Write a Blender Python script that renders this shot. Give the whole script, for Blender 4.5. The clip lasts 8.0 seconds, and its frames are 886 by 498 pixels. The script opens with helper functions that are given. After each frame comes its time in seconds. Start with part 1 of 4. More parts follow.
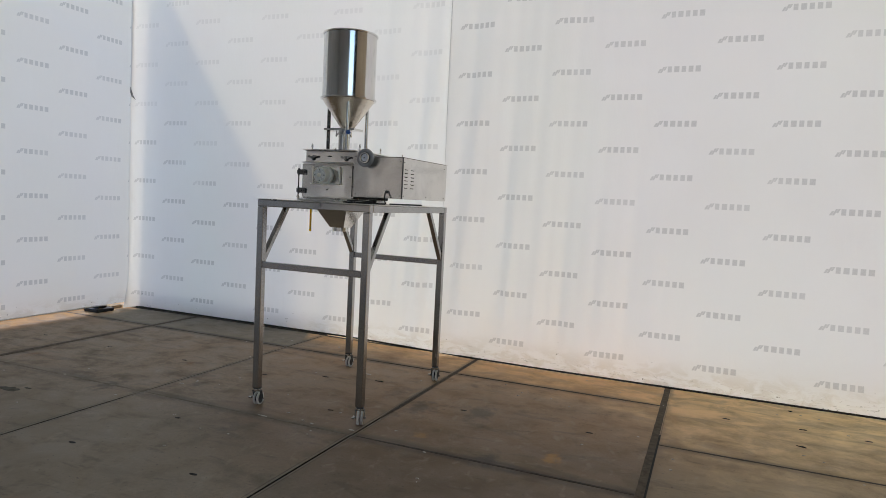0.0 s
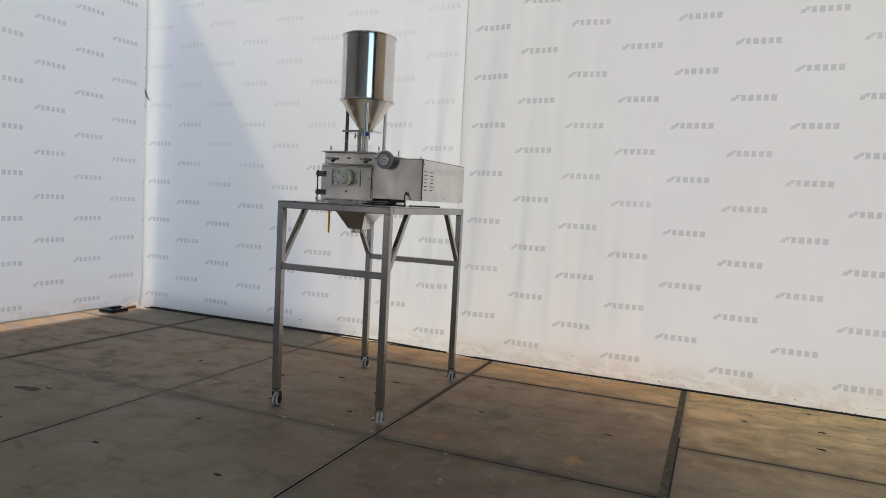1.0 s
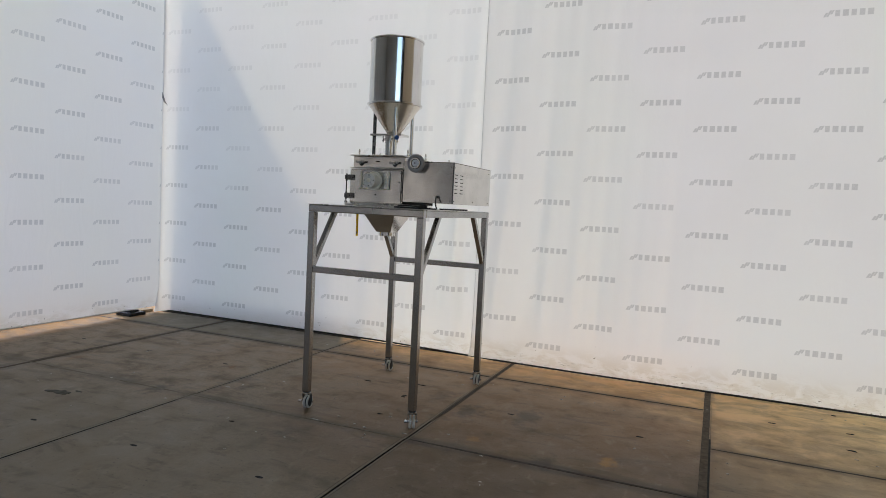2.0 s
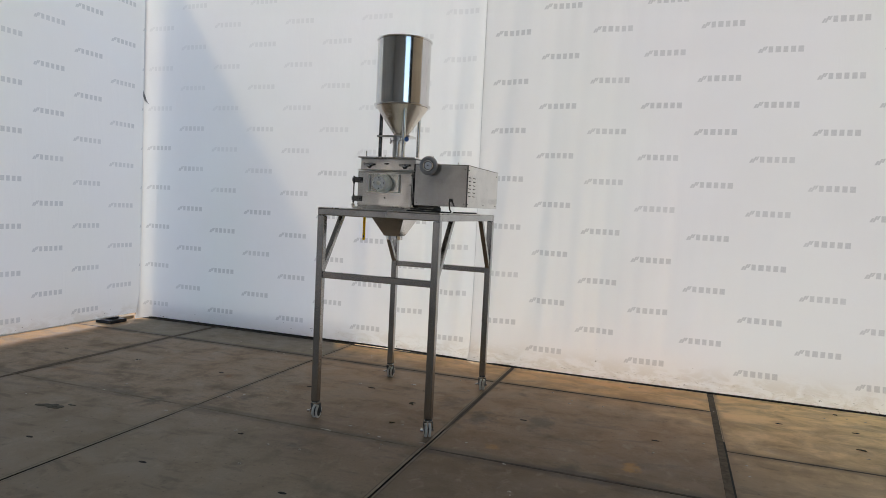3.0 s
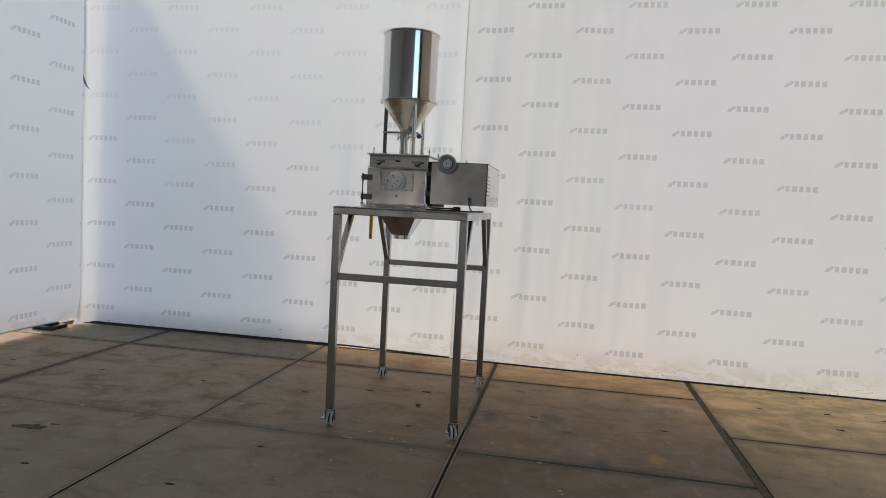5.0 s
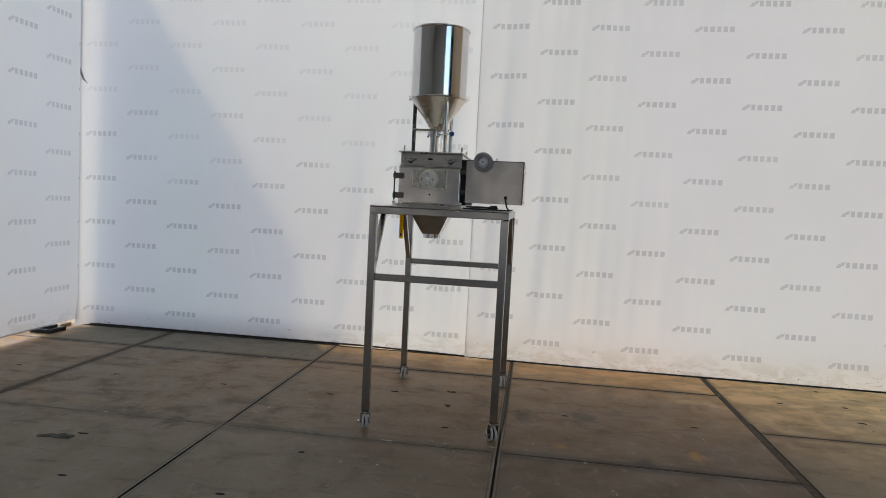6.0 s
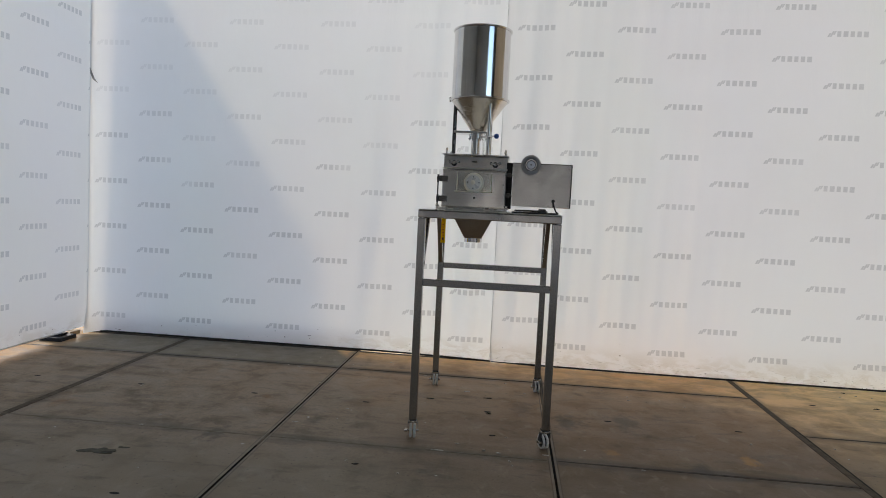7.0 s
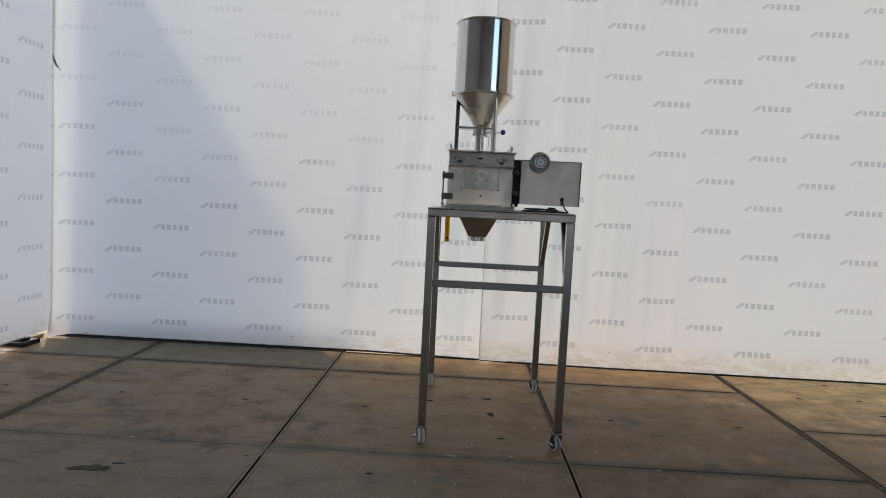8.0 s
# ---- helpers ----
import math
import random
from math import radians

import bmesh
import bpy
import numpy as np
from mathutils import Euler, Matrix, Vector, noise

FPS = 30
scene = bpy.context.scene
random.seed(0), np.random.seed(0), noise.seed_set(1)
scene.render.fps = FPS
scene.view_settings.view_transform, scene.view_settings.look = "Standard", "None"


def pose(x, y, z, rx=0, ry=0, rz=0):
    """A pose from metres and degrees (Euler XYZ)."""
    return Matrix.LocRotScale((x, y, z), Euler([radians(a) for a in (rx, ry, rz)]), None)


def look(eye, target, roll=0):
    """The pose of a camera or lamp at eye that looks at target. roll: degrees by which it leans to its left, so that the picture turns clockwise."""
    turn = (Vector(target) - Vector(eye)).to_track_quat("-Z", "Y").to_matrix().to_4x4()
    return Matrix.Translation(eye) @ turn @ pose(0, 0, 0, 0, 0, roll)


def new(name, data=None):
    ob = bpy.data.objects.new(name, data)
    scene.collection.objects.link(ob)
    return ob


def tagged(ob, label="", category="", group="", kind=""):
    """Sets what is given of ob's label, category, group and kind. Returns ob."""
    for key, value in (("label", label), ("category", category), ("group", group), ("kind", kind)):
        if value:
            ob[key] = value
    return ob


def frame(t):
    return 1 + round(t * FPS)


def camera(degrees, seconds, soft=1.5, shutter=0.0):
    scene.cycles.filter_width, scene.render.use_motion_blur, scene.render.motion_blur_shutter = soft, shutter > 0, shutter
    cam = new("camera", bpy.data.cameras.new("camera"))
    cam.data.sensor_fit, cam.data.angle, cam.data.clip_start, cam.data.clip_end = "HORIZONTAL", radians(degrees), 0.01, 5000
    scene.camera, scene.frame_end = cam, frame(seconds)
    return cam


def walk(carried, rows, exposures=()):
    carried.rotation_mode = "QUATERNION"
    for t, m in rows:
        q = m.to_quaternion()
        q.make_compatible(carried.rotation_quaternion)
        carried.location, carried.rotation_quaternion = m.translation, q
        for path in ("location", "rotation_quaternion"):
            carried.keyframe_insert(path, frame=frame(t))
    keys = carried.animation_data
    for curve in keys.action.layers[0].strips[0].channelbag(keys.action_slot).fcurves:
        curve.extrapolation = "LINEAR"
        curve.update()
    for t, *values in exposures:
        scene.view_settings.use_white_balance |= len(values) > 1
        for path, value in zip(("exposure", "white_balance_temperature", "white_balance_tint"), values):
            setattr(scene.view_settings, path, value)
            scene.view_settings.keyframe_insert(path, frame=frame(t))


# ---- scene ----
cam = camera(68.4, 8.0, soft=0.5)
PATH = [
    (0, (-0.128, 0.102, 1.707), (-0.888, 1.947, 1.563), 2.9),
    (0.5, (-0.147, 0.095, 1.706), (-0.914, 1.937, 1.56), 2.9),
    (1, (-0.23, 0.048, 1.709), (-1.003, 1.887, 1.567), 3.0),
    (1.5, (-0.338, -0.013, 1.705), (-1.115, 1.825, 1.567), 2.9),
    (2, (-0.454, -0.073, 1.696), (-1.223, 1.768, 1.564), 2.9),
    (2.2, (-0.519, -0.064, 1.689), (-1.28, 1.781, 1.556), 2.9),
    (3.3, (-0.972, -0.163, 1.696), (-1.587, 1.736, 1.575), 2.9),
    (3.5, (-1.039, -0.199, 1.692), (-1.62, 1.711, 1.57), 3.0),
    (4, (-1.24, -0.253, 1.688), (-1.733, 1.681, 1.561), 2.9),
    (4.5, (-1.508, -0.235, 1.695), (-1.926, 1.716, 1.566), 2.9),
    (4.7, (-1.609, -0.252, 1.701), (-2.007, 1.704, 1.571), 3.0),
    (5.8, (-2.164, -0.318, 1.699), (-2.448, 1.657, 1.56), 2.8),
    (6, (-2.269, -0.301, 1.704), (-2.54, 1.675, 1.562), 2.9),
    (6.5, (-2.523, -0.263, 1.704), (-2.771, 1.717, 1.565), 2.8),
    (7, (-2.798, -0.265, 1.694), (-2.999, 1.72, 1.56), 2.8),
    (7.5, (-3.02, -0.236, 1.697), (-3.146, 1.755, 1.555), 2.8),
    (8, (-3.227, -0.146, 1.708), (-3.274, 1.848, 1.561), 2.9),
]
walk(cam, [(t, look(eye, target, roll)) for t, eye, target, roll in PATH],
     [(0.0, 1.31, 6660, 10), (2.0, 1.30, 6620, 10), (4.5, 1.27, 6620, 10), (6.5, 1.22, 6600, 10), (8.0, 1.22, 6560, 10)])

# ---- light ----
SUN = Vector((-0.55, 1.25, 0.825)).normalized()
world = bpy.data.worlds.new("sky")
scene.world = world
world.use_nodes = True
wn = world.node_tree
sky = wn.nodes.new("ShaderNodeTexSky")
sky.sky_type, sky.sun_disc, sky.dust_density, sky.ozone_density = "NISHITA", False, 0.9, 1.0
sky.sun_elevation = math.asin(SUN.z)
sky.sun_rotation = math.atan2(SUN.x, SUN.y)
wn.links.new(sky.outputs[0], wn.nodes["Background"].inputs[0])
wn.nodes["Background"].inputs[1].default_value = 0.15
sun = new("sun", bpy.data.lights.new("sun", "SUN"))
sun.data.energy, sun.data.angle, sun.data.color = 0.42, radians(2.2), (1.0, 0.80, 0.50)
sun.matrix_world = look(SUN * 40, (0, 0, 0))

# ---- materials ----
def material(name):
    m = bpy.data.materials.new(name)
    m.use_nodes = True
    nt = m.node_tree
    return m, nt, nt.nodes["Principled BSDF"]


class Nodes:
    """Short notation for node trees."""

    def __init__(self, nt):
        self.nt = nt

    def put(self, socket, value):
        if isinstance(value, bpy.types.NodeSocket):
            self.nt.links.new(value, socket)
        elif value is not None:
            socket.default_value = value

    def math(self, op, a, b=None, c=None, clamp=False):
        n = self.nt.nodes.new("ShaderNodeMath")
        n.operation, n.use_clamp = op, clamp
        for s, v in zip(n.inputs, (a, b, c)):
            self.put(s, v)
        return n.outputs[0]

    def noise(self, vec, scale, detail=4.0, rough=0.55, distortion=0.0):
        n = self.nt.nodes.new("ShaderNodeTexNoise")
        self.put(n.inputs["Vector"], vec)
        n.inputs["Scale"].default_value, n.inputs["Detail"].default_value = scale, detail
        n.inputs["Roughness"].default_value, n.inputs["Distortion"].default_value = rough, distortion
        return n.outputs["Fac"]

    def ramp(self, fac, lo, hi, a=0.0, b=1.0):
        n = self.nt.nodes.new("ShaderNodeMapRange")
        n.interpolation_type = "SMOOTHSTEP"
        self.put(n.inputs["Value"], fac)
        for k, v in (("From Min", lo), ("From Max", hi), ("To Min", a), ("To Max", b)):
            n.inputs[k].default_value = v
        return n.outputs[0]

    def mix(self, fac, a, b):
        n = self.nt.nodes.new("ShaderNodeMix")
        n.data_type = "RGBA"
        self.put(n.inputs[0], fac)
        for s, v in ((n.inputs[6], a), (n.inputs[7], b)):
            self.put(s, (*v, 1.0) if isinstance(v, tuple) else v)
        return n.outputs[2]

    def coords(self, kind="Object"):
        return self.nt.nodes.new("ShaderNodeTexCoord").outputs[kind]

    def world(self):
        return self.nt.nodes.new("ShaderNodeNewGeometry").outputs["Position"]

    def split(self, vec):
        n = self.nt.nodes.new("ShaderNodeSeparateXYZ")
        self.put(n.inputs[0], vec)
        return n.outputs

    def stretch(self, vec, sx, sy, sz):
        n = self.nt.nodes.new("ShaderNodeMapping")
        self.put(n.inputs["Vector"], vec)
        n.inputs["Scale"].default_value = (sx, sy, sz)
        return n.outputs[0]

    def bump(self, height, strength, distance):
        n = self.nt.nodes.new("ShaderNodeBump")
        self.put(n.inputs["Height"], height)
        n.inputs["Strength"].default_value, n.inputs["Distance"].default_value = strength, distance
        return n.outputs[0]

    def random(self):
        return self.nt.nodes.new("ShaderNodeObjectInfo").outputs["Random"]


def sheet_material(name, axis, phase, dulled=False, cast=(0.80, 0.835, 0.80), through_light=0.5, warm_tint=0.0):
    """White tarpaulin that lets daylight through, printed with staggered grey marks. axis: 0 prints along x, 1 along y."""
    m, nt, bsdf = material(name)
    nt.nodes.remove(bsdf)
    k = Nodes(nt)
    pos = k.coords()
    xyz = k.split(pos)
    u, z = xyz[axis], xyz[2]
    row = k.math("DIVIDE", k.math("SUBTRACT", z, 0.227), 0.2612)
    rnd = k.math("ROUND", row)
    dz = k.math("MULTIPLY", k.math("SUBTRACT", row, rnd), 0.2612)
    half = k.math("MULTIPLY", k.math("PINGPONG", rnd, 1.0), 0.5)
    col = k.math("ADD", k.math("DIVIDE", k.math("SUBTRACT", u, phase), 1.045), half)
    du = k.math("MULTIPLY", k.math("SUBTRACT", col, k.math("ROUND", col)), 1.045)

    def bar(c, w, zc, h, slant=0.0):
        a = k.math("SUBTRACT", du, c) if not slant else k.math("SUBTRACT", k.math("SUBTRACT", du, c), k.math("MULTIPLY", dz, slant))
        ix = k.ramp(k.math("ABSOLUTE", a), w / 2 + 0.003, w / 2 - 0.003)
        iz = k.ramp(k.math("ABSOLUTE", k.math("SUBTRACT", dz, zc)), h / 2 + 0.003, h / 2 - 0.003)
        return k.math("MULTIPLY", ix, iz)

    ink = None
    shapes = [(-0.171, 0.020, -0.012, 0.040, 0.50), (-0.150, 0.018, -0.002, 0.058, 0.50), (-0.131, 0.017, 0.010, 0.038, 0.50)]
    shapes += [(-0.084 + 0.0645 * i, w, 0, 0.057, 0) for i, w in enumerate((0.038, 0.047, 0.040, 0.042, 0.047))]
    for s in shapes:
        b = bar(*s)
        ink = b if ink is None else k.math("MAXIMUM", ink, b)
    fade = k.ramp(k.noise(pos, 0.9, 3.0), 0.36, 0.55, 0.75, 1.0)
    if dulled:
        # print fades high up on this sheet, painting in the backlit glare
        fade = k.math("MULTIPLY", fade, k.ramp(k.math("ADD", z, k.math("MULTIPLY", k.noise(pos, 1.1, 3.0), 2.4)), 2.9, 3.9, 1.0, 0.38))
    fine = k.ramp(k.noise(pos, 90.0, 2.0), 0.3, 0.6, 0.78, 1.0)
    ink = k.math("MULTIPLY", k.math("MULTIPLY", ink, fade), fine)
    # scuffs, splashes and dirt near the lower edge, and faint clouding all over
    low = k.ramp(z, 0.30, 0.04)
    dirt = k.math("MULTIPLY", low, k.ramp(k.noise(k.stretch(pos, 1.0, 1.0, 2.2), 4.5, 6.0, 0.65, 0.6), 0.42, 0.60))
    scuff = k.math("MULTIPLY", k.ramp(z, 0.17, 0.06), k.ramp(k.noise(k.stretch(pos, 1.0, 1.0, 5.0), 11.0, 3.0, 0.6, 1.2), 0.62, 0.66))
    if axis == 0:
        dirt = k.math("MULTIPLY", dirt, k.ramp(u, -5.0, -4.2, 0.15, 1.0))
        scuff = k.math("MULTIPLY", scuff, k.ramp(u, -4.6, -3.6, 0.2, 1.0))
    cloud = k.noise(pos, 0.7, 5.0)
    tint = k.noise(k.stretch(pos, 1.0, 1.0, 0.5), 0.45, 2.0)
    white = k.mix(k.ramp(cloud, 0.3, 0.7), (0.80, 0.795, 0.785), (0.85, 0.85, 0.845))
    white = k.mix(k.ramp(tint, 0.35, 0.65), k.mix(0.5, white, (0.825, 0.80, 0.812)), k.mix(0.5, white, cast))
    # even warm tint over the whole sheet
    white = k.mix(warm_tint, white, (0.84, 0.78, 0.64))
    c = k.mix(k.math("MULTIPLY", ink, 0.44), white, (0.28, 0.28, 0.29))
    speck = k.math("MULTIPLY", k.ramp(z, 0.34, 0.12), k.ramp(k.noise(pos, 26.0, 2.0, 0.5), 0.735, 0.755))
    c = k.mix(k.math("MULTIPLY", dirt, 0.36), c, (0.50, 0.43, 0.31))
    c = k.mix(k.math("MULTIPLY", speck, 0.8), c, (0.12, 0.10, 0.08))
    c = k.mix(k.math("MULTIPLY", scuff, 0.4), c, (0.16, 0.14, 0.11))
    wr = k.noise(k.stretch(pos, 1.0, 1.0, 0.25), 5.0, 4.0, 0.6, 0.8)
    nrm = k.bump(wr, 0.25, 0.02)
    dif = nt.nodes.new("ShaderNodeBsdfDiffuse")
    tra = nt.nodes.new("ShaderNodeBsdfTranslucent")
    glo = nt.nodes.new("ShaderNodeBsdfGlossy")
    for n in (dif, tra):
        nt.links.new(c, n.inputs["Color"])
        nt.links.new(nrm, n.inputs["Normal"])
    glo.inputs["Roughness"].default_value = 0.45
    nt.links.new(nrm, glo.inputs["Normal"])
    a = nt.nodes.new("ShaderNodeMixShader")
    a.inputs[0].default_value = through_light
    nt.links.new(dif.outputs[0], a.inputs[1]), nt.links.new(tra.outputs[0], a.inputs[2])
    b = nt.nodes.new("ShaderNodeMixShader")
    b.inputs[0].default_value = 0.03
    nt.links.new(a.outputs[0], b.inputs[1]), nt.links.new(glo.outputs[0], b.inputs[2])
    nt.links.new(b.outputs[0], nt.nodes["Material Output"].inputs["Surface"])
    return m


RUST, SOOT = (0.42, 0.22, 0.06), (0.060, 0.050, 0.040)
STAINS = ((-1.04, 4.43, 0.10, 0.75, RUST), (-1.98, 4.37, 0.09, 0.45, RUST), (-4.81, 4.10, 0.16, 0.60, SOOT), (-1.42, 4.20, 0.14, 0.65, SOOT),
          (-1.78, 5.09, 0.22, 0.55, SOOT), (-3.25, 3.76, 0.10, 0.45, SOOT), (-4.22, 4.54, 0.14, 0.45, SOOT), (-2.60, 5.24, 0.20, 0.40, SOOT), (-2.25, 4.95, 0.22, 0.55, SOOT))


def concrete_material():
    """Worn, stained concrete of the floor slabs; dirt lies along the edges of each slab."""
    m, nt, b = material("slab_concrete")
    k = Nodes(nt)
    pos, loc = k.world(), k.split(k.coords())
    big = k.noise(pos, 0.55, 6.0, 0.6, 0.4)
    mid = k.noise(pos, 3.2, 6.0, 0.62, 0.3)
    fine = k.noise(pos, 40.0, 5.0, 0.7)
    grit = k.noise(pos, 160.0, 2.0, 0.6)
    rnd = k.random()
    base = k.mix(k.ramp(big, 0.35, 0.65), (0.318, 0.251, 0.178), (0.340, 0.242, 0.156))
    base = k.mix(k.math("MULTIPLY", rnd, 0.35), base, (0.190, 0.182, 0.145))
    base = k.mix(k.ramp(mid, 0.48, 0.68, 0.0, 0.6), base, (0.120, 0.098, 0.070))
    base = k.mix(k.ramp(k.noise(pos, 1.9, 5.0, 0.6, 0.9), 0.58, 0.72, 0.0, 0.55), base, (0.31, 0.275, 0.22))
    base = k.mix(k.ramp(k.noise(k.stretch(pos, 1.0, 3.2, 1.0), 1.3, 5.0, 0.55, 0.5), 0.50, 0.70, 0.0, 0.6), base, (0.088, 0.067, 0.047))
    rust = k.ramp(k.noise(pos, 1.35, 5.0, 0.6, 0.5), 0.63, 0.76, 0.0, 0.55)
    base = k.mix(rust, base, (0.27, 0.135, 0.05))
    base = k.mix(k.ramp(fine, 0.35, 0.7, 0.0, 0.35), base, (0.085, 0.077, 0.064))
    ws = k.split(pos)
    wash = k.math("MULTIPLY", k.math("MULTIPLY", k.ramp(ws[1], 4.6, 3.4), k.ramp(ws[0], -1.6, -4.0, 0.3, 1.0)), k.ramp(big, 0.3, 0.6, 0.45, 0.85))
    base = k.mix(wash, base, (0.244, 0.202, 0.149))
    pale = k.math("MULTIPLY", k.math("MULTIPLY", k.ramp(ws[0], -0.45, -0.30), k.ramp(ws[1], 5.4, 4.4)), k.ramp(big, 0.3, 0.6, 0.6, 0.95))
    base = k.mix(pale, base, (0.40, 0.33, 0.22))
    # the middle column of slabs is darker towards the front
    dulled = k.math("MULTIPLY", k.math("MULTIPLY", k.ramp(ws[0], -2.43, -2.40), k.ramp(ws[0], -0.36, -0.44)), k.ramp(ws[1], 5.2, 3.9))
    base = k.mix(k.math("MULTIPLY", dulled, k.ramp(big, 0.3, 0.6, 0.35, 0.75)), base, (0.150, 0.122, 0.090))
    # darker reddish brown over the middle of the floor, with a ragged outline
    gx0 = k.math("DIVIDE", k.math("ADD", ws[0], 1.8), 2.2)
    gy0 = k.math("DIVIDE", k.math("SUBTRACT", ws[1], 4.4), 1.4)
    brown_patch = k.math("ADD", k.math("ADD", k.math("MULTIPLY", gx0, gx0), k.math("MULTIPLY", gy0, gy0)), k.math("MULTIPLY", k.math("SUBTRACT", mid, 0.5), 1.6))
    base = k.mix(k.ramp(brown_patch, 1.2, 0.2, 0.0, 0.55), base, (0.165, 0.102, 0.056))
    tan = k.math("MULTIPLY", k.ramp(ws[1], 3.5, 6.6), k.ramp(k.noise(pos, 0.8, 5.0, 0.6, 0.6), 0.3, 0.62, 0.25, 0.75))
    tan = k.math("MULTIPLY", tan, k.ramp(ws[0], -5.4, -3.4, 0.3, 1.0))
    base = k.mix(tan, base, (0.40, 0.235, 0.120))
    # the row of slabs under the sheet, west of the long joint, is greyer
    grey = k.math("MULTIPLY", k.math("MULTIPLY", k.ramp(ws[0], -4.42, -4.45), k.ramp(ws[1], 6.10, 6.13)), k.ramp(big, 0.3, 0.6, 0.45, 0.8))
    base = k.mix(grey, base, (0.215, 0.195, 0.150))
    base = k.mix(k.ramp(k.noise(pos, 5.0, 4.0, 0.55, 0.3), 0.56, 0.74, 0.0, 0.4), base, (0.10, 0.075, 0.05))
    base = k.mix(k.ramp(k.noise(k.stretch(pos, 1.6, 1.0, 1.0), 6.0, 5.0, 0.6, 0.5), 0.54, 0.74, 0.0, 0.32), base, (0.37, 0.325, 0.25))
    base = k.mix(k.ramp(k.noise(pos, 34.0, 3.0, 0.6), 0.64, 0.70, 0.0, 0.5), base, (0.06, 0.05, 0.04))
    base = k.mix(k.ramp(k.noise(k.stretch(pos, 0.8, 2.4, 1.0), 3.0, 5.0, 0.6, 0.6), 0.55, 0.68, 0.0, 0.35), base, (0.085, 0.066, 0.045))
    blot = k.noise(pos, 9.0, 5.0, 0.65, 0.4)
    ex = k.math("SUBTRACT", 1.006, k.math("ABSOLUTE", loc[0]))
    ey = k.math("SUBTRACT", 1.0, k.math("ABSOLUTE", loc[1]))
    edge = k.math("ADD", k.math("MINIMUM", ex, ey), k.math("MULTIPLY", k.math("SUBTRACT", mid, 0.5), 0.20))
    wob = k.math("MULTIPLY", k.math("SUBTRACT", mid, 0.5), 0.16)
    patch = k.ramp(k.noise(pos, 1.6, 4.0, 0.6), 0.38, 0.62, 0.35, 1.0)
    # the cross joints nearer the middle of the hall were filled flush and show only as faint smears
    filled = k.math("MULTIPLY", k.ramp(k.split(pos)[0], -2.38, -2.46), k.ramp(k.split(pos)[1], 5.4, 5.0))
    gy = k.math("MULTIPLY", k.ramp(k.math("ADD", ey, wob), 0.105, 0.035, 0.0, 0.72), k.math("MULTIPLY", k.math("MAXIMUM", patch, 0.65), k.math("MULTIPLY_ADD", filled, -0.5, 1.0)))
    # packed grime lies broad along the oldest joint, and thin along the newer ones
    old = k.ramp(k.split(pos)[0], -5.3, -5.6, 0.12, 0.75)
    gx = k.math("MULTIPLY", k.ramp(k.math("ADD", ex, wob), 0.115, 0.045, 0.0, 0.8), k.math("MULTIPLY", patch, old))
    base = k.mix(k.math("MAXIMUM", gx, gy), base, (0.052, 0.045, 0.037))
    for cx, cy, r, amount, tone in STAINS:
        dx = k.math("DIVIDE", k.math("SUBTRACT", ws[0], cx), r * 0.8)
        dy = k.math("DIVIDE", k.math("SUBTRACT", ws[1], cy), r * 1.3)
        far = k.math("SQRT", k.math("ADD", k.math("MULTIPLY", dx, dx), k.math("MULTIPLY", dy, dy)))
        far = k.math("ADD", far, k.math("MULTIPLY", k.math("SUBTRACT", blot, 0.5), 2.6))
        base = k.mix(k.ramp(far, 1.0, 0.1, 0.0, amount), base, tone)
    # worn iron angle along two edges of each slab
    kept = k.math("MULTIPLY", k.ramp(k.split(pos)[0], -5.4, -5.3), k.ramp(k.noise(pos, 1.2, 3.0), 0.40, 0.56, 0.55, 1.0))
    iron = k.math("MULTIPLY", k.math("MULTIPLY", k.ramp(ex, 0.026, 0.022), k.ramp(mid, 0.38, 0.52, 0.1, 0.45)), kept)
    base = k.mix(iron, base, (0.25, 0.232, 0.20))
    rim = k.math("MULTIPLY", k.math("MULTIPLY", k.ramp(ex, 0.022, 0.026), k.ramp(ex, 0.034, 0.030)), kept)
    base = k.mix(k.math("MULTIPLY", rim, 0.7), base, (0.040, 0.034, 0.028))
    # warm light along the foot of the sheets, painted into the floor colour
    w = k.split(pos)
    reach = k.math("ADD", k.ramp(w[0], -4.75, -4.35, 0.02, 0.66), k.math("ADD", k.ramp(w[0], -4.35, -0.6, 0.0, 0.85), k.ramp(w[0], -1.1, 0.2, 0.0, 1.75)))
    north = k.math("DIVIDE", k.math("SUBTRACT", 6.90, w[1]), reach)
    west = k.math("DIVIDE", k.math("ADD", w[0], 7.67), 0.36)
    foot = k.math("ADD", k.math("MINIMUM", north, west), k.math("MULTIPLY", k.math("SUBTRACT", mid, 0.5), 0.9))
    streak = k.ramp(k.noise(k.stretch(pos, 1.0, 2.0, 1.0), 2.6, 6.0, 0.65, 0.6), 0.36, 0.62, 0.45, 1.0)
    glow = k.math("MULTIPLY", k.ramp(foot, 0.95, 0.0, 0.0, 1.0), streak)
    glow_west = k.ramp(w[0], -7.0, -5.5, 0.85, 1.0)
    glow_tone = k.mix(k.ramp(w[0], -1.4, 1.2), k.mix(k.ramp(w[0], -6.6, -5.2), (0.56, 0.29, 0.08), (0.84, 0.50, 0.22)), (0.97, 0.74, 0.38))
    base = k.mix(k.math("MULTIPLY", k.math("MULTIPLY", glow, glow_west), k.ramp(edge, 0.02, 0.06, 0.45, 1.0)), base, glow_tone)
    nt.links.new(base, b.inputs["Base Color"])
